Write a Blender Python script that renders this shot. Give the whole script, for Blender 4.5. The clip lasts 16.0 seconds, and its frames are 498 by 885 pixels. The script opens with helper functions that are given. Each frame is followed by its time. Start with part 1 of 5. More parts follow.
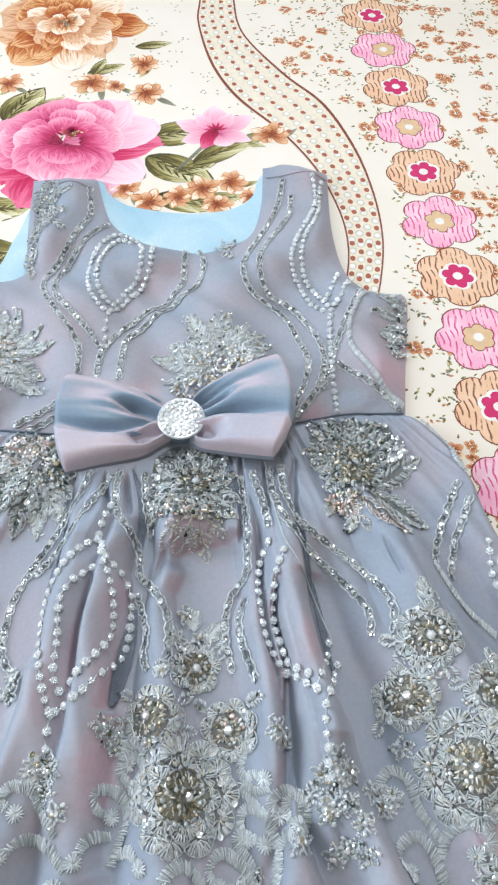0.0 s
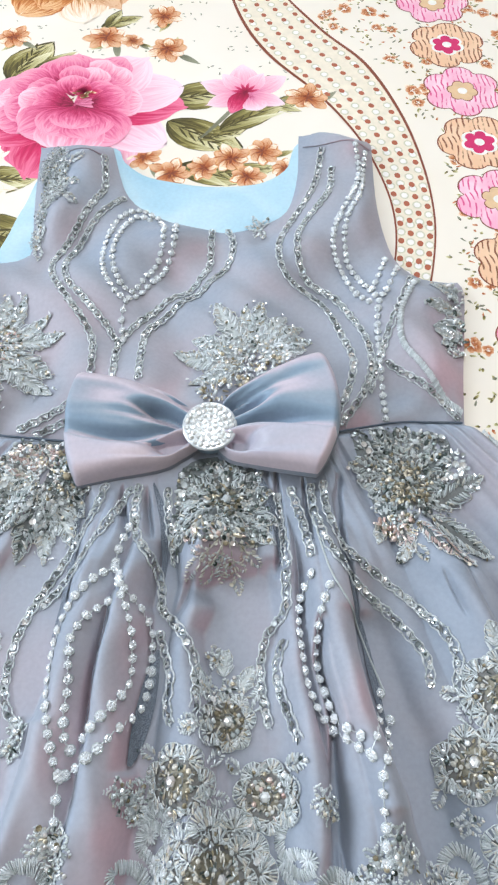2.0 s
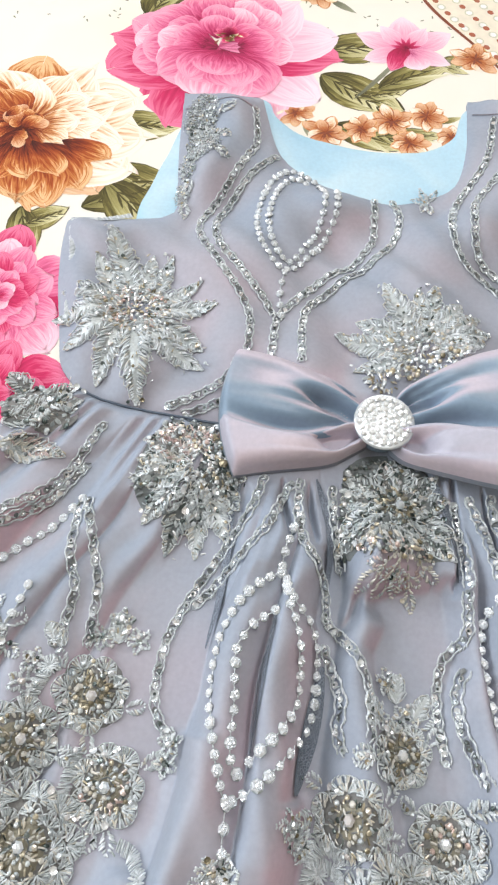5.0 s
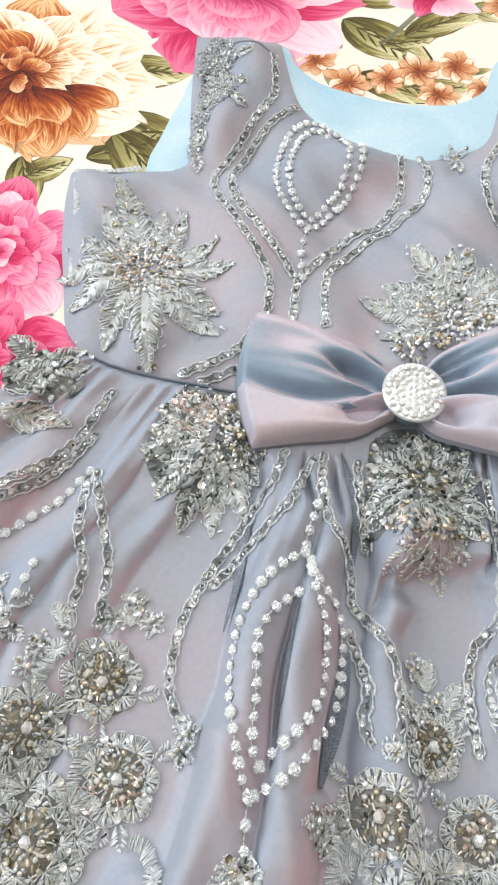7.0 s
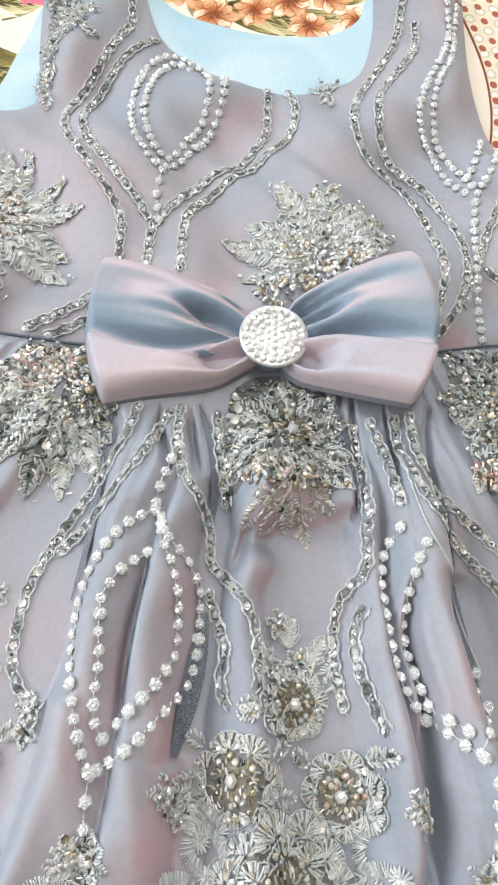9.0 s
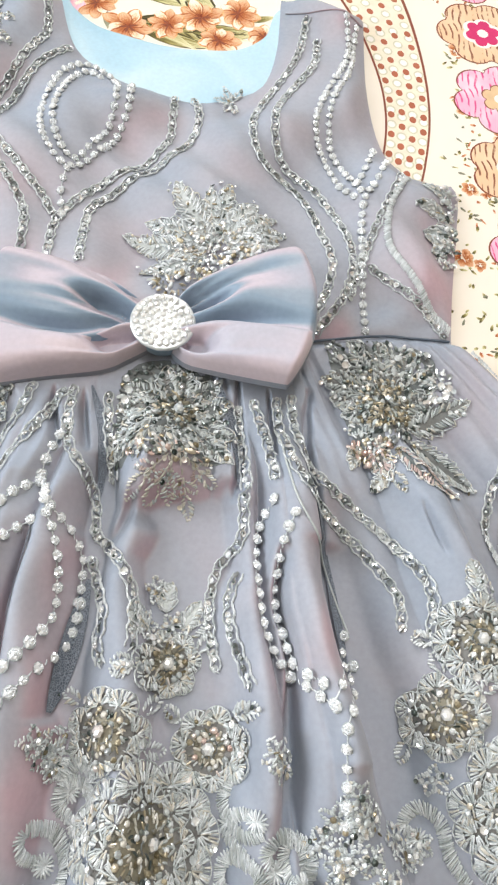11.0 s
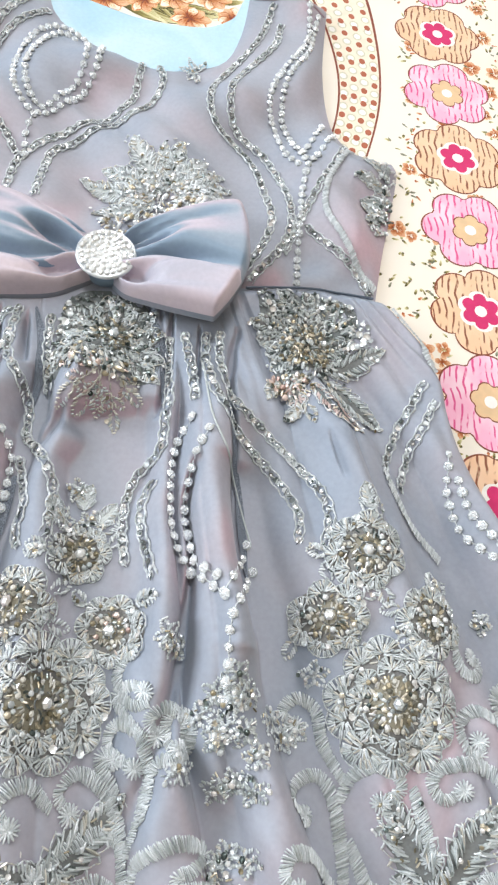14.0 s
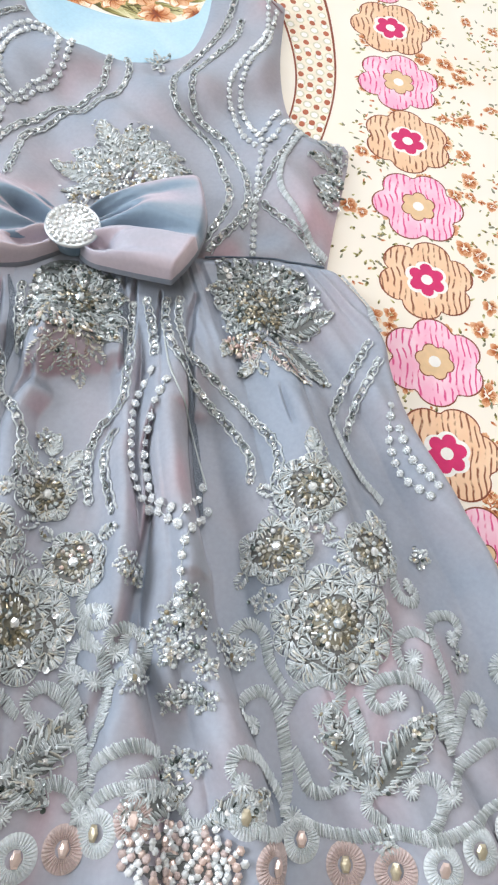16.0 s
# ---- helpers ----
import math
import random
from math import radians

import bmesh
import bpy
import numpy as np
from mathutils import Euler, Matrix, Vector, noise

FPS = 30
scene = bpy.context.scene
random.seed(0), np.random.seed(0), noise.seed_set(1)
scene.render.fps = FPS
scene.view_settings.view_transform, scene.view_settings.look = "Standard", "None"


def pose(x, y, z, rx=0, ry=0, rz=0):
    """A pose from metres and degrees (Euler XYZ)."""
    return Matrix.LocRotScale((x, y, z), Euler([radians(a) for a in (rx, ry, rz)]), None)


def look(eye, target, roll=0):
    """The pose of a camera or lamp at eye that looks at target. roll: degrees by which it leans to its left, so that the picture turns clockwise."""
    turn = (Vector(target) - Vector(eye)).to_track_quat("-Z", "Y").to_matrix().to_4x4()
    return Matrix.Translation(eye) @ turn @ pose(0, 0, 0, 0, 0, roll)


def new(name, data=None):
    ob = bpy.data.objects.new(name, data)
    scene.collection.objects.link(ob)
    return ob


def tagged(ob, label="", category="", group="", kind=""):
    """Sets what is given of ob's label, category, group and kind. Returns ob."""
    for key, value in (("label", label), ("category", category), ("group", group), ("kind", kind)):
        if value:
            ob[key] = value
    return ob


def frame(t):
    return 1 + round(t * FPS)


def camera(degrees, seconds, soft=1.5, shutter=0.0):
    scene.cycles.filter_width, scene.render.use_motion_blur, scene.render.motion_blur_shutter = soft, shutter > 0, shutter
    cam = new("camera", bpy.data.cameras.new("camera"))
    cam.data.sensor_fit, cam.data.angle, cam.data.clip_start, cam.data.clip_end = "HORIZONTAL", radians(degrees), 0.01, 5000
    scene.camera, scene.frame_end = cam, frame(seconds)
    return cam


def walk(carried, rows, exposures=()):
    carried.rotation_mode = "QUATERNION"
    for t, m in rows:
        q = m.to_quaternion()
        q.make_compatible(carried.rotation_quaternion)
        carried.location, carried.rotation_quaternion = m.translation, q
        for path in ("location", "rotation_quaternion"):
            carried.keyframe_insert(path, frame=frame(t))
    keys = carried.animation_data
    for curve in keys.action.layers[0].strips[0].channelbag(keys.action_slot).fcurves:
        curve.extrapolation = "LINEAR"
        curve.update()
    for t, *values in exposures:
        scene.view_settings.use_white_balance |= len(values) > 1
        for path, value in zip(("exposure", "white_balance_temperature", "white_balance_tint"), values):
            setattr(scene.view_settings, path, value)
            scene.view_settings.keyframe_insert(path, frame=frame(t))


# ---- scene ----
cam = camera(41.7, 16.0, 2.3)
METRES, EYE, TILT, LEAN, TURN = 0.4, 0.378, -61.2, -0.5, 0.0
ROWS = [
    (0.0, 0.0, 0.0, 0.0, 0.0, 0.0, -0.0),
    (0.5, -0.0169, 0.0509, 0.0255, 0.13, -0.33, -0.12),
    (1.0, -0.0309, 0.0901, 0.043, 0.45, -0.83, -0.54),
    (1.5, -0.0371, 0.1203, 0.0488, 0.55, -1.88, -0.74),
    (2.0, -0.0456, 0.1335, 0.0512, 0.49, -2.21, -0.86),
    (2.5, -0.0516, 0.1389, 0.0499, 0.87, -2.59, -1.08),
    (3.0, -0.0708, 0.1467, 0.0481, 0.67, -2.88, -1.71),
    (3.5, -0.1028, 0.1446, 0.0493, 1.7, -2.98, -2.21),
    (4.0, -0.1679, 0.1711, 0.0559, 2.51, -3.55, -4.1),
    (4.5, -0.2181, 0.1973, 0.0629, 2.42, -4.17, -5.27),
    (7.0, -0.2798, 0.2721, 0.0514, 1.64, -7.02, -6.42),
    (7.5, -0.2623, 0.2572, 0.044, 1.03, -6.74, -6.18),
    (8.0, -0.2207, 0.2688, 0.04, -0.05, -7.18, -5.06),
    (8.5, -0.189, 0.2929, 0.0331, -1.06, -7.89, -4.46),
    (9.0, -0.1643, 0.3152, 0.0288, -2.43, -8.66, -4.18),
    (9.5, -0.1395, 0.3128, 0.0324, -3.36, -8.45, -3.93),
    (10.0, -0.1144, 0.2974, 0.028, -3.78, -7.86, -3.68),
    (12.5, -0.0053, 0.2067, -0.0588, -5.85, -6.33, -6.91),
    (13.0, 0.0133, 0.1933, -0.074, -5.74, -6.57, -6.99),
    (13.5, 0.0202, 0.1903, -0.0829, -5.84, -6.36, -7.51),
    (14.0, 0.0162, 0.1744, -0.0903, -5.32, -5.49, -8.85),
    (14.5, 0.0267, 0.1564, -0.1045, -5.61, -5.16, -9.35),
    (15.0, 0.0422, 0.1379, -0.1208, -5.88, -5.03, -9.19),
    (15.5, 0.0589, 0.1205, -0.1359, -5.71, -4.95, -8.84),
    (16.0, 0.0731, 0.0967, -0.1497, -5.56, -4.63, -8.12),
]
walk(cam, [(t, pose(0, 0, EYE, TILT, LEAN, TURN) @ pose(METRES * x, METRES * y, METRES * z, 90 + pitch, roll, yaw)) for t, x, y, z, yaw, pitch, roll in ROWS],
     [(0.0, 0.38, 5850, 7), (2.5, 0.41, 5900, 7), (4.0, 0.41, 6150, 9), (7.0, 0.44, 6500, 10), (10.0, 0.54, 6650, 9), (12.5, 0.64, 6350, 10), (14.5, 0.6, 6250, 9), (15.0, 0.52, 6200, 9), (16.0, 0.5, 6150, 9)])

# ---- light ----
world = bpy.data.worlds.new("daylight")
scene.world = world
world.use_nodes = True
wn = world.node_tree
sky = wn.nodes.new("ShaderNodeTexSky")
sky.sky_type, sky.sun_disc, sky.sun_elevation, sky.sun_rotation = "NISHITA", False, radians(45), radians(20)
wn.nodes["Background"].inputs[1].default_value = 0.12
wn.links.new(sky.outputs[0], wn.nodes["Background"].inputs[0])


def window_light(name, eye, target, width, height, watts, colour):
    d = bpy.data.lights.new(name, "AREA")
    d.shape, d.size, d.size_y, d.energy, d.color = "RECTANGLE", width, height, watts, colour
    ob = new(name, d)
    ob.matrix_world = look(eye, target)
    return ob


window_light("window_daylight", (0.1, 2.62, 1.15), (0.0, 0.2, 0.1), 1.7, 1.3, 34, (1.0, 0.985, 0.97))
window_light("side_window_daylight", (-2.12, 0.3, 1.05), (0.0, 0.2, 0.1), 1.5, 1.3, 36, (0.96, 0.98, 1.0))
window_light("ceiling_lamp_light", (-0.1, 0.5, 2.08), (-0.1, 0.5, 0.0), 0.45, 0.45, 10, (1.0, 0.99, 0.98)).data.shape = "DISK"

# ---- materials ----


def lin(h):
    c = [int(h[k:k + 2], 16) / 255 for k in (0, 2, 4)]
    return tuple((v / 12.92 if v < 0.04045 else ((v + 0.055) / 1.055) ** 2.4) for v in c) + (1.0,)


class Mat:
    """A small wrapper round a node material."""

    def __init__(self, name, rough=0.6, metal=0.0):
        self.m = bpy.data.materials.new(name)
        self.m.use_nodes = True
        self.t = self.m.node_tree
        self.b = self.t.nodes["Principled BSDF"]
        self.b.inputs["Roughness"].default_value = rough
        self.b.inputs["Metallic"].default_value = metal

    def node(self, kind, **values):
        n = self.t.nodes.new(kind)
        for k, v in values.items():
            n.inputs[k.replace("_", " ")].default_value = v
        return n

    def link(self, a, b):
        self.t.links.new(a, b)

    def coords(self, which="Object", scale=(1, 1, 1), turn=0.0):
        tc = self.node("ShaderNodeTexCoord")
        mp = self.node("ShaderNodeMapping")
        mp.inputs["Scale"].default_value = scale
        mp.inputs["Rotation"].default_value = (0, 0, turn)
        self.link(tc.outputs[which], mp.inputs["Vector"])
        return mp.outputs[0]

    def noise(self, vec, scale, detail=3.0, distortion=0.0):
        n = self.node("ShaderNodeTexNoise", Scale=scale, Detail=detail, Distortion=distortion)
        self.link(vec, n.inputs["Vector"])
        return n.outputs["Fac"]

    def ramp(self, fac, *stops):
        r = self.node("ShaderNodeValToRGB")
        e = r.color_ramp.elements
        while len(e) < len(stops):
            e.new(0.5)
        for el, (p, c) in zip(e, stops):
            el.position, el.color = p, (lin(c) if isinstance(c, str) else c)
        self.link(fac, r.inputs["Fac"])
        return r.outputs["Color"]

    def mix(self, fac, a, b, blend="MIX"):
        n = self.t.nodes.new("ShaderNodeMix")
        n.data_type, n.blend_type = "RGBA", blend
        for sock, v in ((n.inputs[0], fac), (n.inputs[6], a), (n.inputs[7], b)):
            if isinstance(v, (int, float)):
                sock.default_value = v
            elif isinstance(v, str):
                sock.default_value = lin(v)
            else:
                self.link(v, sock)
        return n.outputs[2]

    def colour(self, c):
        if isinstance(c, str):
            self.b.inputs["Base Color"].default_value = lin(c)
        else:
            self.link(c, self.b.inputs["Base Color"])

    def bump(self, fac, strength=0.3, distance=0.0005):
        n = self.node("ShaderNodeBump", Strength=strength, Distance=distance)
        self.link(fac, n.inputs["Height"])
        self.link(n.outputs[0], self.b.inputs["Normal"])


def cloth_weave(mt, vec):
    """Fine crossing threads, about 0.5 mm apart."""
    w1 = mt.node("ShaderNodeTexWave", Scale=900.0, Distortion=0.4)
    w2 = mt.node("ShaderNodeTexWave", Scale=900.0, Distortion=0.4)
    w2.bands_direction = "Y"
    mt.link(vec, w1.inputs["Vector"]), mt.link(vec, w2.inputs["Vector"])
    return mt.mix(0.5, w1.outputs["Color"], w2.outputs["Color"])


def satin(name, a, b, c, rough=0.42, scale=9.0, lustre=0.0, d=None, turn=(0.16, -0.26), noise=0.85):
    """Shot satin: two-coloured warp and weft; sheen put into the colour by its lean."""
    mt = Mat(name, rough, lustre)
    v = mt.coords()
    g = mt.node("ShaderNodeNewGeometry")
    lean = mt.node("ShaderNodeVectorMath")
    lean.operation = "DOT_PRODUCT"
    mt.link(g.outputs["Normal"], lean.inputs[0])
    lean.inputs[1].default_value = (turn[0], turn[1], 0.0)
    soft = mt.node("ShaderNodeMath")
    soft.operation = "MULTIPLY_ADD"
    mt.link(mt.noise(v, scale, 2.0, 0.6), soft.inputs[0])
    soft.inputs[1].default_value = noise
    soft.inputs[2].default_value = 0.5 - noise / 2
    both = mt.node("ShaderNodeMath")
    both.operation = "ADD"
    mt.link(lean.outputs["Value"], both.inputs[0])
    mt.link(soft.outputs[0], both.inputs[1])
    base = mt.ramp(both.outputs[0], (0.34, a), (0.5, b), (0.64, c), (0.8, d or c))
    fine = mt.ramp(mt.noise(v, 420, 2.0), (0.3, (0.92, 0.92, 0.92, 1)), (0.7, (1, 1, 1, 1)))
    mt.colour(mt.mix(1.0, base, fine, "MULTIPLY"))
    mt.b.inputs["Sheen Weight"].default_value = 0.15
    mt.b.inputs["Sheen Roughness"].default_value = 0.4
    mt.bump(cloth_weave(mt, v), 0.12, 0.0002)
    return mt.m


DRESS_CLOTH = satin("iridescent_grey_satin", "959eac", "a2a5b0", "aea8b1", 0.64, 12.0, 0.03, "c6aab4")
# one bow satin: turned-away half darker, lit half paler, put into two colours
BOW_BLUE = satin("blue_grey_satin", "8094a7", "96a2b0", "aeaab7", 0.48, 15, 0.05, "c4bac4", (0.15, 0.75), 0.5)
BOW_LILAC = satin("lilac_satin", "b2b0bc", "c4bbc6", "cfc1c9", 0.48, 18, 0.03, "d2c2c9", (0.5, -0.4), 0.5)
# sewn edge of the loops, its shade put into a darker satin tone
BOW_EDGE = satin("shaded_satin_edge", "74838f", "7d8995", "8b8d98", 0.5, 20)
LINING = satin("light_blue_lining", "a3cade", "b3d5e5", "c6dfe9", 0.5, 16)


def glitter(name, stops, rough=0.25, metal=1.0):
    mt = Mat(name, rough, metal)
    g = mt.node("ShaderNodeNewGeometry")
    mt.colour(mt.ramp(g.outputs["Random Per Island"], *stops))
    mt.b.inputs["Specular IOR Level"].default_value = 0.7
    return mt.m


SILVER = glitter("silver_sequin", ((0.0, "a0a6a8"), (0.25, "bfc5c6"), (0.55, "d6dadb"), (0.8, "eaedee"), (1.0, "d6cec8")), 0.34, 0.45)
GOLD = glitter("champagne_sequin", ((0.0, "756d55"), (0.3, "9d937a"), (0.6, "c8bda3"), (1.0, "e8e0d0")), 0.34, 0.6)
COPPER = glitter("rose_copper_sequin", ((0.0, "a98f86"), (0.4, "d3bab0"), (0.7, "ead6cd"), (1.0, "e2dad4")), 0.3, 0.6)
DARK = glitter("gunmetal_bead", ((0.0, "3a4340"), (0.5, "68726f"), (1.0, "a6aeab")), 0.3, 0.8)
CRYSTAL = glitter("crystal_stone", ((0.0, "d6e0e4"), (0.5, "f6f9f9"), (1.0, "eae6e2")), 0.14, 0.5)
PEARL = glitter("white_faceted_bead", ((0.0, "d8e0e5"), (0.6, "f2f5f7"), (1.0, "ece9e8")), 0.12, 0.35)


def thread(name, a, b, rough=0.5):
    mt = Mat(name, rough, 0.2)
    v = mt.coords()
    g = mt.node("ShaderNodeNewGeometry")
    c = mt.ramp(g.outputs["Random Per Island"], (0.0, a), (1.0, b))
    c2 = mt.ramp(mt.noise(v, 900, 2.0), (0.3, (0.8, 0.8, 0.8, 1)), (0.7, (1.0, 1.0, 1.0, 1)))
    mt.colour(mt.mix(1.0, c, c2, "MULTIPLY"))
    return mt.m


THREAD = thread("silver_thread", "bdc4c6", "e9edef", 0.5)
GREEN_THREAD = thread("grey_green_thread", "a4acac", "d4d9d8", 0.48)
ROSE_THREAD = thread("dusty_rose_thread", "b8a29d", "d6c5c0", 0.5)
NET = thread("grey_net_backing", "6d7576", "8b8a87", 0.7)
CHAMPAGNE_THREAD = thread("champagne_thread", "b9b6ab", "e4e0d6", 0.48)
OLIVE_NET = thread("olive_net_backing", "6a685c", "96917f", 0.6)


def sheet_material():
    mt = Mat("cream_cotton", 0.85)
    v = mt.coords()
    c = mt.ramp(mt.noise(v, 7, 3.0), (0.3, "f3e9d9"), (0.55, "f6eee1"), (0.8, "f2e6d2"))
    mt.colour(c)
    mt.bump(cloth_weave(mt, v), 0.15, 0.0002)
    return mt.m


def print_mat(name, stops, streak=0.55, rough=0.85, base="v"):
    """Printed colour along a petal: the v of its uv runs from base to tip."""
    mt = Mat(name, rough)
    tc = mt.node("ShaderNodeTexCoord")
    sep = mt.node("ShaderNodeSeparateXYZ")
    mt.link(tc.outputs["UV"], sep.inputs[0])
    mp = mt.node("ShaderNodeMapping")
    mp.inputs["Scale"].default_value = (9, 1.3, 1)
    mt.link(tc.outputs["UV"], mp.inputs["Vector"])
    st = mt.noise(mp.outputs[0], 2.2, 5.0, 0.9)
    add = mt.node("ShaderNodeMath")
    add.operation = "MULTIPLY_ADD"
    mt.link(st, add.inputs[0])
    add.inputs[1].default_value = streak * 2
    mt.link(sep.outputs["Y"], add.inputs[2])
    sub = mt.node("ShaderNodeMath")
    sub.operation = "SUBTRACT"
    mt.link(add.outputs[0], sub.inputs[0])
    sub.inputs[1].default_value = streak
    mt.colour(mt.ramp(sub.outputs[0], *stops))
    return mt.m


SHEET = sheet_material()
PINK = print_mat("print_pink_petal", ((0.0, "760b32"), (0.32, "bd2a5f"), (0.65, "e26892"), (1.0, "f5a6be")), 0.5)
PALE_PINK = print_mat("print_pale_petal", ((0.0, "a02050"), (0.28, "d24d7c"), (0.62, "ee8dab"), (1.0, "fbd0dc")), 0.5)
MAGENTA = print_mat("print_magenta_petal", ((0.0, "65082a"), (0.35, "a81044"), (0.7, "d02c62"), (1.0, "ea7a9c")), 0.45)
ORANGE = print_mat("print_orange_petal", ((0.0, "360c03"), (0.3, "73260a"), (0.6, "a84c18"), (0.85, "cf8445"), (1.0, "ecc08e")), 0.7)
PEACH = print_mat("print_peach_petal", ((0.0, "541604"), (0.25, "96400f"), (0.48, "d39158"), (0.68, "f5d7b4"), (0.95, "fdf0e0")), 0.75)
BLUSH = print_mat("print_blush_petal", ((0.0, "b52f66"), (0.28, "ea90b0"), (0.6, "f4b4c8"), (1.0, "fbdfe7")), 0.4)
RUST = print_mat("print_rust_petal", ((0.0, "8c3a14"), (0.45, "c2733f"), (1.0, "ecc39c")), 0.8)
OLIVE = print_mat("print_olive_leaf", ((0.0, "332d10"), (0.35, "645b2b"), (0.65, "988d50"), (0.95, "ddd4a4")), 0.7)
DARK_GREEN = print_mat("print_dark_leaf", ((0.0, "5c5c48"), (1.0, "a3a288")))


def plain(name, c, rough=0.85):
    mt = Mat(name, rough)
    v = mt.coords()
    mt.colour(mt.mix(1.0, c, mt.ramp(mt.noise(v, 160, 3.0), (0.3, (0.88, 0.88, 0.88, 1)), (0.7, (1, 1, 1, 1))), "MULTIPLY"))
    return mt.m


PALE_OLIVE = print_mat("print_pale_leaf", ((0.0, "6f6734"), (0.4, "a39a60"), (0.8, "d8d0a0"), (1.0, "efe9c8")), 0.6)
LEAF_RIM = plain("print_leaf_rim", "4d4520")
BROWN_INK = plain("print_brown_ink", "8a4a33")
DOT_INK = plain("print_dot_ink", "b3664a")
BAND_INK = plain("print_band_cream", "f5ead5")
RING_INK = plain("print_pale_ring", "d9d4ba")
WHITE_INK = plain("print_white", "fbf6f0")
ROSE_INK = plain("print_rose", "d6336f")
SAND_INK = plain("print_sand", "eac79c")


def hatch(name, fill, fill2, line):
    """Hand-drawn wavy strokes over a flat fill."""
    mt = Mat(name, 0.85)
    v = mt.coords("UV")
    w = mt.node("ShaderNodeTexWave", Scale=2.3, Distortion=9.0, Detail=2.0)
    w.inputs["Detail Scale"].default_value = 0.55
    mt.link(v, w.inputs["Vector"])
    f = mt.ramp(mt.noise(v, 1.6, 2.0), (0.4, fill), (0.62, fill2))
    k = mt.ramp(w.outputs["Fac"], (0.7, (0, 0, 0, 1)), (0.92, (1, 1, 1, 1)))
    gap = mt.ramp(mt.noise(v, 3.2, 2.0), (0.42, (0, 0, 0, 1)), (0.5, (1, 1, 1, 1)))
    mt.colour(mt.mix(mt.mix(1.0, k, gap, "MULTIPLY"), f, line))
    return mt.m


HATCH_PEACH = hatch("print_peach_hatch", "efc5a0", "f3d0ae", "8a5238")
HATCH_PINK = hatch("print_pink_hatch", "f6b4cd", "fbd6e2", "e0588f")


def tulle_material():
    """Fine hexagonal net; the fold's shade is put into its dark cells."""
    mt = Mat("shaded_tulle", 0.8)
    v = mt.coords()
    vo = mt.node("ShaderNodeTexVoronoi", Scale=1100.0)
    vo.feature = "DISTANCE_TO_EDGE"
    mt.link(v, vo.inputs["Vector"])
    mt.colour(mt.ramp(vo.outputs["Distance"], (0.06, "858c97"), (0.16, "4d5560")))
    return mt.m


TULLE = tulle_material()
SEAM = plain("dark_seam_thread", "5c6672")
WALL_PAINT = plain("white_wall_paint", "b9b2a6", 0.9)
CEILING_PAINT = plain("ceiling_paint", "e8e6e2", 0.9)
FLOOR_TILE = plain("floor_tile", "b9b0a2", 0.5)
WOOD = plain("bed_wood", "6b452c", 0.5)
WHITE_FRAME = plain("white_window_frame", "e4e4e2", 0.5)

# ---- mesh helpers ----


class MB:
    """Collects verts, faces, uvs and material numbers of one mesh."""

    def __init__(self):
        self.v, self.f, self.m, self.uv, self.n = [], [], [], [], 0

    def add(self, verts, faces, mat=0, uv=None):
        verts = np.asarray(verts, float)
        self.v.append(verts)
        self.uv.append(np.zeros((len(verts), 2)) if uv is None else np.asarray(uv, float))
        for f in faces:
            self.f.append(tuple(k + self.n for k in f))
            self.m.append(mat)
        self.n += len(verts)

    def mesh(self, name, mats, smooth=True):
        me = bpy.data.meshes.new(name)
        me.from_pydata(np.concatenate(self.v).tolist(), [], self.f)
        for m in mats:
            me.materials.append(m)
        me.polygons.foreach_set("material_index", self.m)
        me.polygons.foreach_set("use_smooth", [smooth] * len(self.f))
        uv = np.concatenate(self.uv)
        lay = me.uv_layers.new(name="UVMap")
        loops = np.zeros(len(me.loops), dtype=np.int32)
        me.loops.foreach_get("vertex_index", loops)
        lay.data.foreach_set("uv", uv[loops].ravel().astype(np.float32))
        me.update()
        return me


def part(name, mb, mats, parent, label="", smooth=True):
    smooth = smooth and "print" not in name
    ob = new(name, mb.mesh(name, mats if isinstance(mats, (list, tuple)) else [mats], smooth))
    ob.parent = parent
    if label:
        ob["label"] = label
    return ob


def grid_faces(a, b, closed=False):
    """Faces of a grid of a rows with b verts each."""
    fs = []
    for i in range(a - 1):
        for j in range(b if closed else b - 1):
            k = (j + 1) % b
            fs.append((i * b + j, i * b + k, (i + 1) * b + k, (i + 1) * b + j))
    return fs


def spline(points, n):
    """n points evenly along a Catmull-Rom curve through the control points (mm to m)."""
    p = np.array(points, float) / 1000
    q = np.vstack([2 * p[0] - p[1], p, 2 * p[-1] - p[-2]])
    out = []
    for i in range(1, len(q) - 2):
        for t in np.linspace(0, 1, 24, endpoint=False):
            a, b, c, d = q[i - 1], q[i], q[i + 1], q[i + 2]
            out.append(0.5 * (2 * b + (c - a) * t + (2 * a - 5 * b + 4 * c - d) * t * t + (3 * b - a - 3 * c + d) * t ** 3))
    out.append(q[-2])
    out = np.array(out)
    s = np.concatenate([[0], np.cumsum(np.linalg.norm(np.diff(out, axis=0), axis=1))])
    w = np.linspace(0, s[-1], n)
    return np.stack([np.interp(w, s, out[:, 0]), np.interp(w, s, out[:, 1])], 1)


def arc_length(points):
    c = spline(points, 120)
    return float(np.linalg.norm(np.diff(c, axis=0), axis=1).sum())


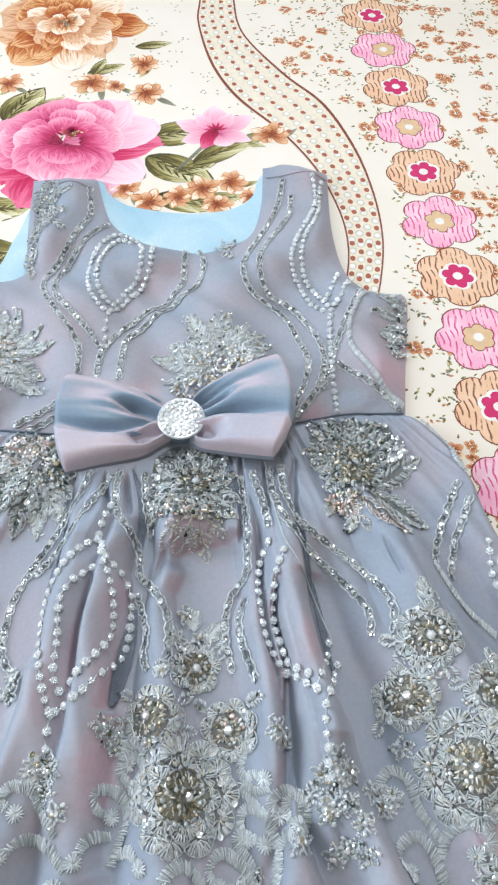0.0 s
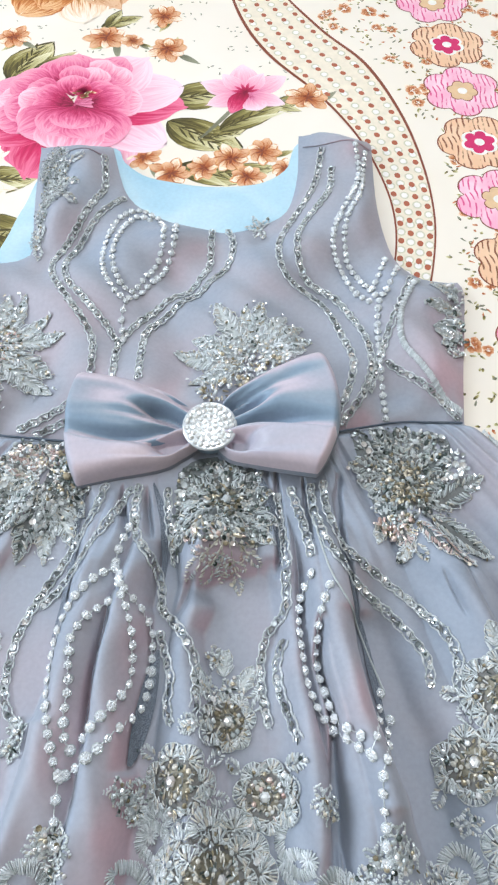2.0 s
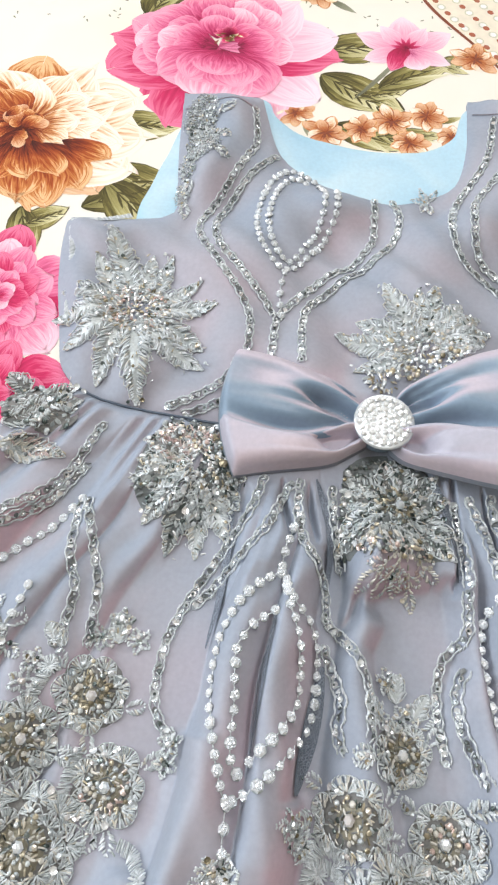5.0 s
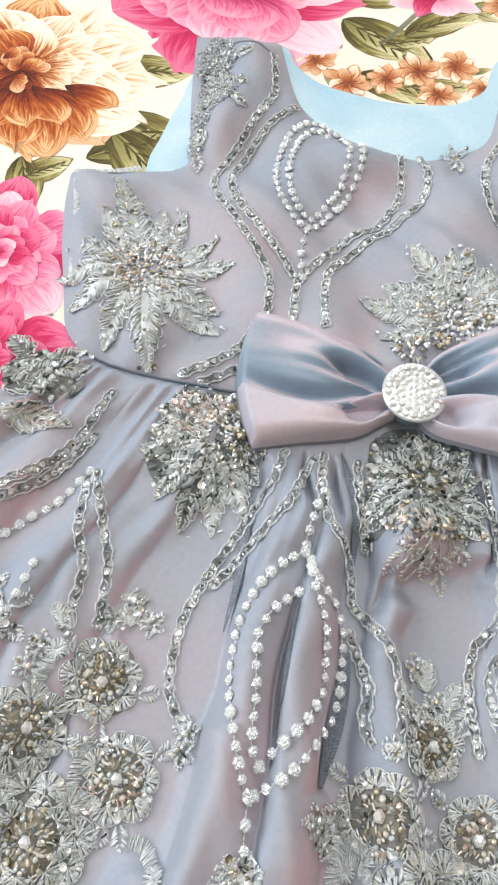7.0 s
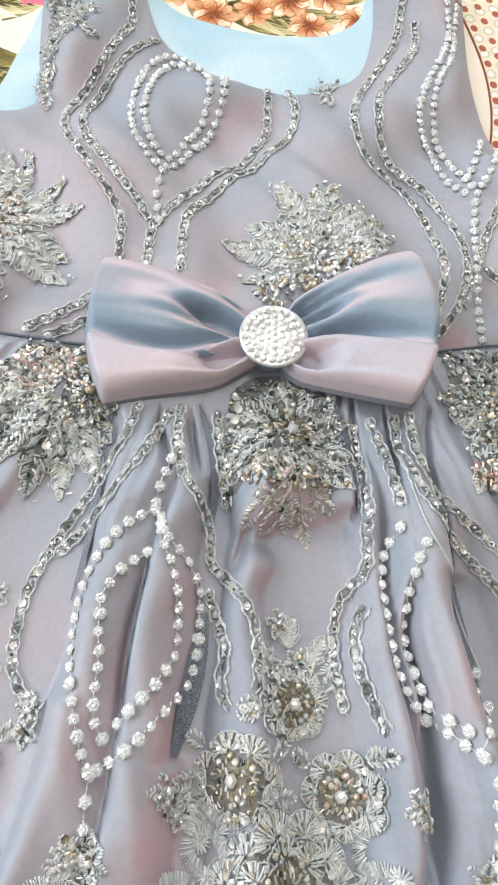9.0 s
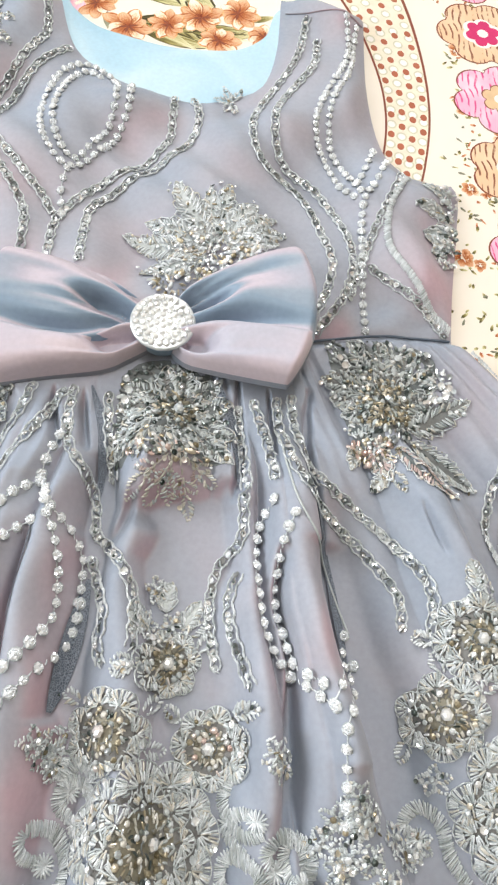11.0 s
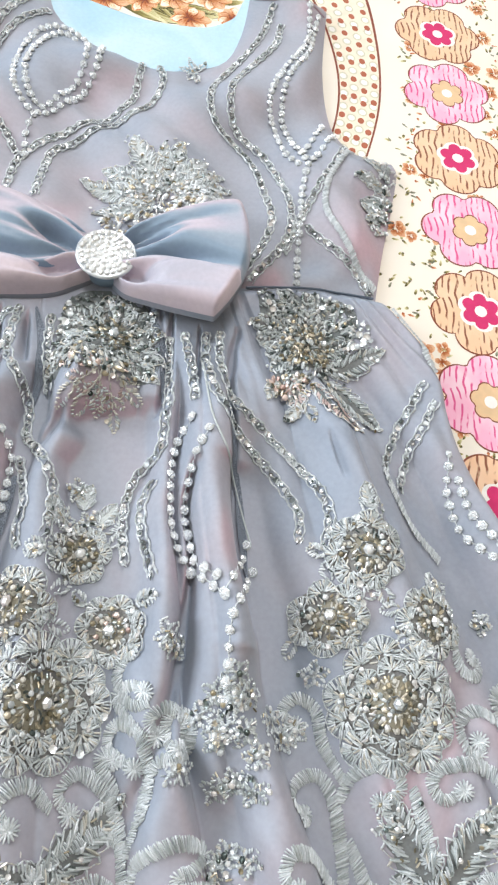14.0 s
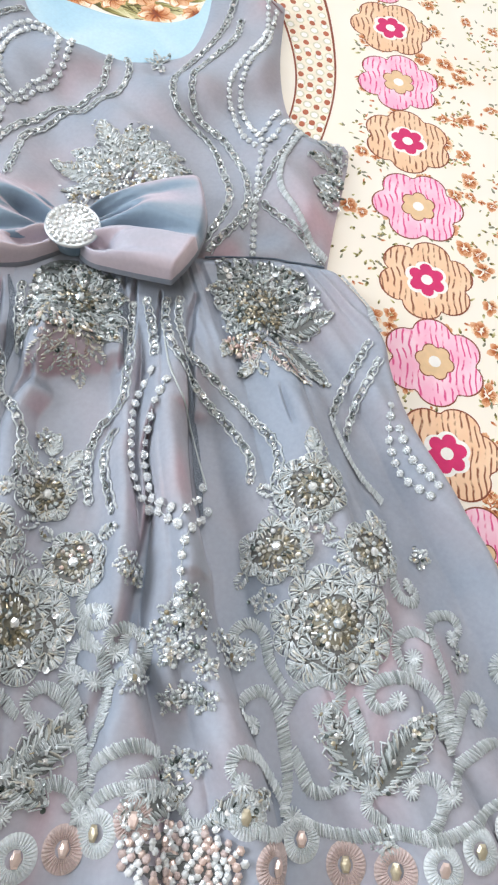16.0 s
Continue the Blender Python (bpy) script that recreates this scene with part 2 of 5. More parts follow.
def distance_to(xy, poly):
    """Distance of each point of xy to a polyline."""
    a, b = poly[:-1], poly[1:]
    d = b - a
    best = np.full(len(xy), 1e9)
    for k in range(len(a)):
        t = np.clip(((xy - a[k]) @ d[k]) / max(d[k] @ d[k], 1e-12), 0, 1)
        best = np.minimum(best, np.linalg.norm(xy - a[k] - t[:, None] * d[k], axis=1))
    return best


rng = np.random.default_rng(7)


def m(v):
    """Millimetres to metres."""
    return v / 1000


# ---- the room ----


def box(mb, x0, x1, y0, y1, z0, z1, mat=0):
    v = [(x, y, z) for z in (z0, z1) for x, y in ((x0, y0), (x1, y0), (x1, y1), (x0, y1))]
    mb.add(v, [(3, 2, 1, 0), (4, 5, 6, 7), (0, 1, 5, 4), (1, 2, 6, 5), (2, 3, 7, 6), (3, 0, 4, 7)], mat)


def wall_with_window(name, along, at, lo, hi, w0, w1, s0, s1):
    """A wall 0.15 m thick with one opening from w0 to w1, sill s0 to head s1."""
    mb = MB()
    d = 0.15 if at > 0 else -0.15
    a, b = sorted((at, at + d))
    for p0, p1, z0, z1 in ((lo, w0, -0.5, 2.2), (w1, hi, -0.5, 2.2), (w0, w1, -0.5, s0), (w0, w1, s1, 2.2)):
        box(mb, *((p0, p1, a, b) if along == "x" else (a, b, p0, p1)), z0, z1)
    return tagged(part(name, mb, WALL_PAINT, None, smooth=False), "plain off-white painted bedroom wall", "wall", kind="structure")


def build_room():
    for name, z0, z1, m, label in (("floor", -0.6, -0.5, FLOOR_TILE, "beige floor under the bed"), ("ceiling", 2.2, 2.3, CEILING_PAINT, "plain white ceiling")):
        mb = MB()
        box(mb, -2.4, 2.4, -2.4, 2.9, z0, z1)
        tagged(part(name, mb, m, None, smooth=False), label, name, kind="structure")
    wall_with_window("wall_north", "x", 2.7, -2.4, 2.4, -0.8, 1.0, 0.4, 1.9)
    wall_with_window("wall_west", "y", -2.2, -2.2, 2.7, -0.5, 1.1, 0.3, 1.8)
    for name, c in (("wall_south", (-2.4, 2.4, -2.35, -2.2)), ("wall_east", (2.2, 2.35, -2.2, 2.7))):
        mb = MB()
        box(mb, *c, -0.5, 2.2)
        tagged(part(name, mb, WALL_PAINT, None, smooth=False), "plain off-white painted bedroom wall", "wall", kind="structure")


build_room()


def build_ceiling_lamp():
    """A round flush lamp on the ceiling over the bed."""
    lamp = tagged(new("ceiling_lamp"), "round white flush lamp fixed to the ceiling", "lamp")
    a = np.linspace(0, 2 * np.pi, 40, endpoint=False)
    mb = MB()
    mb.add(np.concatenate([np.column_stack([-0.1 + np.cos(a) * r, 0.5 + np.sin(a) * r, np.full(40, z)]) for r, z in ((0.34, 2.2), (0.34, 2.11), (0.31, 2.09), (0.305, 2.13))]), grid_faces(4, 40, True))
    part("housing", mb, WHITE_FRAME, lamp)


build_ceiling_lamp()

# ---- bed and printed sheet ----


def sheet_z(x, y):
    """The gentle unevenness of the sheet on its mattress."""
    return 0.00025 * np.sin(x * 23 + 1.3 * np.sin(y * 17)) + 0.0002 * np.sin(y * 29 + 1.1 * np.sin(x * 13 + 2))


def build_bed():
    bed = tagged(new("bed"), "wooden bed with a thick mattress under a printed sheet", "bed")
    mb = MB()
    box(mb, -0.92, 0.92, -0.75, 1.25, -0.36, -0.24)
    part("bed_frame", mb, WOOD, bed, smooth=False)
    for x in (-0.86, 0.86):
        for y in (-0.69, 1.19):
            mb = MB()
            box(mb, x - 0.04, x + 0.04, y - 0.04, y + 0.04, -0.5, -0.36)
            part("leg", mb, WOOD, bed, smooth=False)
    mb = MB()
    box(mb, -0.9, 0.9, -0.73, 1.23, -0.24, -0.008)
    part("mattress", mb, WHITE_FRAME, bed, smooth=False)
    mb = MB()
    box(mb, -0.95, 0.95, 1.25, 1.32, -0.5, 0.45)
    part("headboard", mb, WOOD, bed, smooth=False)
    # the sheet, draped over the edges of the mattress
    xs = np.concatenate([[-0.915, -0.912], np.linspace(-0.9, 0.9, 181), [0.912, 0.915]])
    ys = np.concatenate([[-0.745, -0.742], np.linspace(-0.73, 1.23, 197), [1.237, 1.24]])
    X, Y = np.meshgrid(xs, ys)
    Z = sheet_z(X, Y)
    for k, z in ((0, -0.22), (1, -0.02), (-1, -0.22), (-2, -0.02)):
        Z[k, :] = np.minimum(Z[k, :], z)
        Z[:, k] = np.minimum(Z[:, k], z)
    mb = MB()
    mb.add(np.stack([X, Y, Z], -1).reshape(-1, 3), grid_faces(len(ys), len(xs)))
    sheet = part("bed_sheet", mb, SHEET, None)
    return tagged(sheet, "cream cotton bed sheet printed with peonies and small flowers", "bed sheet")


sheet = build_bed()


def flat(mb, xy, faces, layer, mat, uv=None):
    """Lays printed ink on the sheet, layer upon layer."""
    xy = np.asarray(xy, float)
    mb.add(np.column_stack([xy, sheet_z(xy[:, 0], xy[:, 1]) + 0.00003 * layer + 0.0001]), faces, mat, uv)


def blob(mb, cx, cy, r, layer, mat, lobes=0, depth=0.0, turn=0.0, sx=1.0, sy=1.0, n=36, uv_scale=1.0, power=0.6):
    a = np.linspace(0, 2 * np.pi, n, endpoint=False)
    k = 1 - depth + depth * np.abs(np.cos(lobes * (a - turn) / 2)) ** power if lobes else np.ones(n)
    c = np.column_stack([np.cos(a) * k * sx, np.sin(a) * k * sy])
    pts = np.vstack([[0, 0], c * 0.55, c])
    fs = [(0, 1 + i, 1 + (i + 1) % n) for i in range(n)] + [(1 + i, 1 + n + i, 1 + n + (i + 1) % n, 1 + (i + 1) % n) for i in range(n)]
    flat(mb, pts * r + (cx, cy), fs, layer, mat, pts * uv_scale)


def petal(mb, cx, cy, ang, length, width, layer, mat, tip=0.35, wave=0.06, curve=0.0, nu=11, nv=7):
    """A printed petal or leaf from its base at (cx, cy) towards ang; its widest place lies towards the tip."""
    u = (1 - np.cos(np.pi * np.linspace(0, 1, nu))) / 2
    w = np.sin(np.pi * u ** 1.55) ** 0.55 + 0.015 if tip > 0.37 else np.sin(np.pi * u ** (1.0 + tip)) ** 0.75 * (1 - 0.15 * u) + 0.015
    ph = rng.uniform(0, 6)
    pts, uv = [], []
    for i in range(nu):
        for j in range(nv):
            s = j / (nv - 1) * 2 - 1
            k = 1 + wave * math.sin(ph + 4 * s) * u[i] ** 2
            off = s * w[i] * width / 2 * (1 + 0.6 * wave * math.sin(ph * 2 + 9 * u[i])) + curve * length * u[i] ** 2
            pts.append((cx + math.cos(ang) * u[i] * k * length - math.sin(ang) * off, cy + math.sin(ang) * u[i] * k * length + math.cos(ang) * off))
            uv.append((s * 0.5 + 0.5 + ph, min(1.0, u[i] + 0.12 * s * s)))
    flat(mb, pts, grid_faces(nu, nv), layer, mat, uv)


PRINT = [PINK, PALE_PINK, MAGENTA, ORANGE, PEACH, RUST, OLIVE, DARK_GREEN, WHITE_INK, BROWN_INK, BLUSH, PALE_OLIVE, LEAF_RIM]


def peony(name, x, y, r, outer, middle, inner, core, squash=0.9, first=0.0):
    """A large printed peony: rings of petals, widest below, crowding towards the heart."""
    mb = MB()
    layer = 1
    for count, base, length, width, mats in ((9, 0.22, 0.78, 0.62, outer), (11, 0.16, 0.62, 0.46, middle), (12, 0.1, 0.5, 0.36, inner), (11, 0.05, 0.37, 0.28, inner), (8, 0.02, 0.24, 0.2, middle)):
        order = rng.permutation(count)
        for k in order:
            a = first + 2 * math.pi * (k + rng.uniform(-0.25, 0.25)) / count
            petal(mb, x + math.cos(a) * base * r, y + math.sin(a) * base * r * squash, a + rng.uniform(-0.2, 0.2), length * r * rng.uniform(0.85, 1.12), width * r * rng.uniform(0.85, 1.15), layer, mats[rng.integers(len(mats))], 0.4, 0.07)
            layer += 0.35
    for k in range(14):
        a = rng.uniform(0, 6.28)
        petal(mb, x + rng.normal(0, 0.05) * r, y + rng.normal(0, 0.03) * r, a, 0.12 * r, 0.05 * r, layer, core[k % len(core)])
        layer += 0.2
    part("printed_flower", mb, PRINT, sheet, name)


def build_big_prints():
    # leaves that lie under the peonies: base, direction, length, width
    for x, y, deg, l, w in ((-90, 515, 12, 62, 34), (-85, 490, -35, 62, 36), (-215, 535, 70, 55, 36), (-200, 545, 40, 42, 14), (-150, 608, 25, 36, 14), (-145, 606, 75, 26, 12),
                            (-222, 380, -15, 75, 40), (-215, 372, -40, 70, 36), (-225, 350, 30, 60, 26), (-262, 345, -70, 40, 22), (-45, 480, 38, 60, 22), (-60, 470, 15, 36, 16), (-20, 515, -8, 38, 12), (-12, 505, 25, 42, 14),
                            (-108, 652, 10, 34, 13), (-225, 420, 10, 50, 30), (-75, 440, -10, 50, 24), (-40, 436, 8, 40, 14), (-260, 330, 30, 32, 18)):
        mb = MB()
        bend, low = rng.uniform(-0.15, 0.15), 0.5 + rng.uniform(0, 0.3)
        petal(mb, m(x) - 0.0008 * math.cos(radians(deg)), m(y) - 0.0008 * math.sin(radians(deg)), radians(deg), m(l + 1.6), m(w + 1.4), low - 0.2, 12, -0.1, 0.03, bend)
        petal(mb, m(x), m(y), radians(deg), m(l), m(w), low, 6, -0.1, 0.03, bend)
        petal(mb, m(x), m(y), radians(deg - 9), m(l * 0.86), m(w * 0.34), low + 0.08, 11, -0.1, 0.06, bend)
        for k in range(5):
            u = 0.16 + 0.15 * k
            for side in (24, -24):
                petal(mb, m(x) + m(l * u) * math.cos(radians(deg)), m(y) + m(l * u) * math.sin(radians(deg)), radians(deg + side), m(w * 0.42 * (1.1 - u * 0.6)), m(w * 0.06), low + 0.14, 12, 0.0, 0.0, nu=5, nv=3)
        petal(mb, m(x), m(y), radians(deg), m(l * 0.92), m(1.3), low + 0.18, 12, 0.0, 0.0, bend)
        part("printed_leaf", mb, PRINT, sheet)
    for x0, y0, x1, y1 in ((-62, 468, -22, 520), (-22, 520, 20, 512)):
        a = math.atan2(y1 - y0, x1 - x0)
        mb = MB()
        petal(mb, x0 / 1000, y0 / 1000, a, math.hypot(x1 - x0, y1 - y0) / 1000, 0.004, 0.95, 7, 0.0, 0.0, 0.08)
        part("printed_stem", mb, PRINT, sheet)
    mb = MB()
    cx, cy, layer = -0.160, 0.508, 1.0
    for deg, l, w, mt in ((-105, 84, 70, 2), (-150, 78, 60, 2), (178, 76, 40, 2), (-62, 84, 58, 1), (-30, 84, 46, 10), (-5, 86, 44, 2), (20, 84, 48, 10), (42, 78, 48, 10), (160, 66, 40, 0)):
        petal(mb, cx, cy, radians(deg), m(l), m(w), layer, mt, 0.4, 0.05, rng.uniform(-0.1, 0.1))
        layer += 0.3
    for ring, size, count, lo, hi, mats in ((40, 36, 8, 50, 200, (0, 0, 1)), (36, 34, 7, 10, 190, (0, 1)), (26, 30, 6, 30, 215, (0, 0, 1)), (18, 26, 5, 60, 230, (0, 2)), (24, 30, 3, -20, 20, (1, 0))):
        for k in range(count):
            a = radians(lo + (hi - lo) * k / (count - 1) + rng.uniform(-6, 6))
            petal(mb, cx + math.cos(a) * m(ring - size * 0.35), cy + math.sin(a) * m(ring - size * 0.35), a + rng.normal(0, 0.25), m(size * rng.uniform(0.85, 1.1)), m(size * rng.uniform(0.8, 1.05)), layer, mats[rng.integers(len(mats))], 0.4, 0.03)
            layer += 0.3
    for deg, l, w, d in ((-140, 46, 44, 8), (-50, 46, 44, 8), (-95, 50, 56, 6), (-120, 36, 40, 4), (-70, 36, 42, 4), (-95, 26, 40, 2)):
        petal(mb, cx + m(4) + math.cos(radians(deg)) * m(d), cy + math.sin(radians(deg)) * m(d), radians(deg), m(l), m(w), layer, 0 if rng.random() < 0.6 else 1, 0.4, 0.05)
        layer += 0.3
    for k in range(9):
        a = rng.uniform(0, 6.28)
        petal(mb, cx + m(8), cy + m(12), a, m(rng.uniform(8, 15)), m(7), layer, 2, 0.1)
    for k in range(16):
        petal(mb, cx + m(8 + rng.normal(0, 6)), cy + m(11 + rng.normal(0, 3)), rng.uniform(0, 6.28), m(5), m(1.8), layer + 0.6, (6, 4, 9)[rng.integers(3)], 0.1)
    part("printed_flower", mb, PRINT, sheet, "large printed pink peony with a deep rose heart")
    mb = MB()
    cx, cy, layer = -0.278, 0.414, 1.0
    for deg, l, w, mt in ((-110, 66, 50, 3), (-75, 70, 52, 3), (-45, 74, 46, 5), (-20, 82, 52, 4), (5, 84, 54, 4), (30, 80, 54, 4), (55, 70, 50, 4), (85, 62, 50, 3), (120, 60, 50, 4), (160, 60, 50, 3), (-145, 60, 50, 3)):
        petal(mb, cx, cy, radians(deg), m(l), m(w), layer, mt, 0.4, 0.09, rng.uniform(-0.12, 0.12))
        layer += 0.3
    for deg, l, w, d, mt in ((60, 50, 34, 6, 4), (25, 56, 36, 10, 4), (-5, 54, 36, 10, 4), (-35, 50, 34, 6, 3), (-60, 46, 36, 8, 3), (-95, 46, 36, 4, 3), (40, 40, 28, 8, 4), (10, 42, 28, 8, 4), (-20, 40, 26, 8, 4), (-50, 36, 28, 4, 3), (90, 40, 30, 0, 4), (130, 40, 34, 0, 3), (180, 40, 34, 0, 3), (20, 28, 22, 8, 4), (-15, 28, 20, 8, 4)):
        petal(mb, cx + math.cos(radians(deg)) * m(d), cy + math.sin(radians(deg)) * m(d), radians(deg + rng.uniform(-8, 8)), m(l), m(w), layer, mt, 0.4, 0.1, rng.uniform(-0.15, 0.15))
        layer += 0.3
    for deg, l, w, d in ((-40, 46, 32, 22), (-62, 50, 34, 20), (-85, 46, 34, 18), (-20, 34, 20, 30), (-105, 42, 32, 14), (-55, 34, 24, 16), (-78, 32, 24, 14)):
        petal(mb, cx + math.cos(radians(deg)) * m(d), cy + math.sin(radians(deg)) * m(d), radians(deg), m(l), m(w), layer, 3, 0.4, 0.1, rng.uniform(-0.15, 0.15))
        layer += 0.3
    for k in range(14):
        petal(mb, cx + m(rng.normal(-2, 5)), cy + m(rng.normal(0, 5)), rng.uniform(0, 6.28), m(rng.uniform(9, 18)), m(9), layer, (3, 5, 3)[k % 3], 0.4)
        layer += 0.2
    part("printed_flower", mb, PRINT, sheet, "large printed orange and peach peony")
    peony("large printed rust and peach peony", -0.183, 0.692, 0.078, (3, 5, 3, 4), (3, 4, 5), (3, 5, 4), (5, 5, 7))
    peony("printed magenta flower", -0.262, 0.278, 0.048, (2, 0, 1), (1, 0), (0, 2), (2, 2))
    peony("printed magenta flower", -0.255, 0.208, 0.055, (2, 2), (2, 0), (2,), (2, 2))
    mb = MB()
    for k, (a, l, w) in enumerate(((95, 36, 26), (35, 38, 22), (160, 38, 22), (-20, 32, 18), (205, 34, 18), (62, 30, 16), (128, 30, 16))):
        petal(mb, -0.026, 0.524, radians(a), m(l), m(w), 1 + 0.2 * k, 10, 0.2, 0.05)
    petal(mb, -0.026, 0.53, radians(250), 0.03, 0.018, 2.6, 2, 0.2)
    petal(mb, -0.022, 0.522, radians(-70), 0.018, 0.02, 2.8, 10, 0.4)
    for k in range(6):
        petal(mb, -0.026, 0.526, radians(20 + 30 * k), 0.012, 0.003, 3.0, 2, 0.1)
    part("printed_flower", mb, PRINT, sheet, "small printed pale pink lily")
    for x, y, r in ((-35, 450, 15), (-12, 458, 14), (-92, 580, 17), (-144, 594, 17), (23, 521, 16), (-98, 624, 14), (-23, 432, 13), (-79, 434, 15), (-223, 592, 14), (-55, 440, 12), (-122, 590, 10), (-100, 450, 12), (5, 440, 12)):
        mb = MB()
        for k in range(9):
            a = 2 * math.pi * k / 9 + x
            l = r * rng.uniform(0.7, 1.1)
            petal(mb, m(x), m(y), a, m(l * 1.07), m(r * 0.62), 1.2 + 0.15 * k, 3, 0.4)
            petal(mb, m(x), m(y), a, m(l), m(r * 0.5), 1.27 + 0.15 * k, (4, 5, 5)[(k + x) % 3], 0.4, 0.12)
        for k in range(6):
            petal(mb, x / 1000, y / 1000, k * 1.05 + 0.3, r * 0.4 / 1000, r * 0.12 / 1000, 2.2, 9)
        for k in range(2):
            petal(mb, (x + r * 0.5) / 1000, (y - r * 0.4) / 1000, rng.uniform(0, 6.28), r * 1.3 / 1000, r * 0.4 / 1000, 0.9, 6 + k % 2, -0.1)
        part("printed_flower", mb, PRINT, sheet, "small printed rust orange flower")


build_big_prints()


def build_band():
    left = spline([(-48, 800), (-48, 738), (-48, 696), (-33, 629), (-8, 576), (33, 524), (61, 476), (77, 428), (82, 389), (78, 350), (66, 310)], 130)
    right = spline([(-14, 800), (-13, 738), (-3, 677), (35, 612), (71, 565), (95, 505), (107, 448), (110, 396), (104, 350), (92, 305)], 130)
    mb = MB()

    def strip(a, b, layer, mat):
        flat(mb, np.stack([left + (right - left) * (a + (b - a) * q / 6) for q in range(7)], 1).reshape(-1, 2), grid_faces(130, 7), layer, mat)

    strip(0.0, 1.0, 0.4, 0)
    strip(-0.03, 0.02, 1.2, 1)
    strip(0.98, 1.03, 1.2, 1)
    s = np.concatenate([[0], np.cumsum(np.linalg.norm(np.diff((left + right) / 2, axis=0), axis=1))])
    row = 0
    for d in np.arange(0.004, s[-1], 0.0073):
        i = min(int(np.searchsorted(s, d)), 128)
        ax = right[i] - left[i]
        t = left[i + 1] - left[i]
        a = math.atan2(t[1], t[0])
        for k in range(4):
            c = 0.12 + 0.25 * k
            dark = (k + row) % 2 == 0
            n = 14
            p = left[i] + ax * c
            g = np.linspace(0, 2 * np.pi, n, endpoint=False)
            l, w = (0.0027, 0.0022) if dark else (0.0036, 0.0034)
            e = np.column_stack([np.cos(g) * l, np.sin(g) * w])
            e = np.column_stack([e[:, 0] * math.cos(a) - e[:, 1] * math.sin(a), e[:, 0] * math.sin(a) + e[:, 1] * math.cos(a)]) + p
            if dark:
                flat(mb, e, [tuple(range(n))], 1.0, 2)
            else:
                flat(mb, e, [tuple(range(n))], 0.7, 3)
                flat(mb, (e - p) * 0.68 + p, [tuple(range(n))], 0.9, 4)
        row += 1
    part("printed_band", mb, [BAND_INK, BROWN_INK, DOT_INK, RING_INK, WHITE_INK], sheet, "printed cream ribbon band with rust dots and brown edges")


build_band()


def doodle(x, y, pink, turn):
    mb = MB()
    r, d = 0.0295, 0.25
    sx, sy = 1.07, 1.0
    k = 0.62 if pink else 0.5
    blob(mb, x, y, r * 1.035, 1, 0, 6, d, turn, sx, sy, 72, 1.0, k)
    blob(mb, x, y, r, 2, 2 if pink else 1, 6, d, turn, sx, sy, 72, 1.0, k)
    if pink:
        blob(mb, x, y, r * 0.43, 3, 0, 6, 0.28, turn + 0.3, 1.0, 1.0, 48)
        blob(mb, x, y, r * 0.40, 4, 5, 6, 0.28, turn + 0.3, 1.0, 1.0, 48)
        blob(mb, x, y, r * 0.13, 5, 3)
    else:
        blob(mb, x, y, r * 0.50, 3, 3, 6, 0.2, turn + 0.3, 1.0, 0.95, 48)
        blob(mb, x, y, r * 0.42, 4, 4, 6, 0.36, turn + 0.2, 1.0, 1.0, 56)
        blob(mb, x, y, r * 0.13, 5, 3)
    part("printed_flower", mb, [BROWN_INK, HATCH_PEACH, HATCH_PINK, WHITE_INK, ROSE_INK, SAND_INK], sheet, "hand-drawn printed " + ("pink" if pink else "peach") + " flower with an outlined heart")


def build_doodles():
    line = spline([(124, 770), (130, 711), (142, 591), (153, 472), (164, 355), (170, 295), (174, 236), (177, 177), (182, 116), (196, 57), (206, -2), (212, -62)], 600)
    for k in range(15):
        y = 0.770 - 0.0593 * k
        x = float(np.interp(-y, -line[:, 1], line[:, 0]))
        doodle(x, y, k % 2 == 0, 0.35 + 0.25 * math.sin(k * 2.1))


build_doodles()


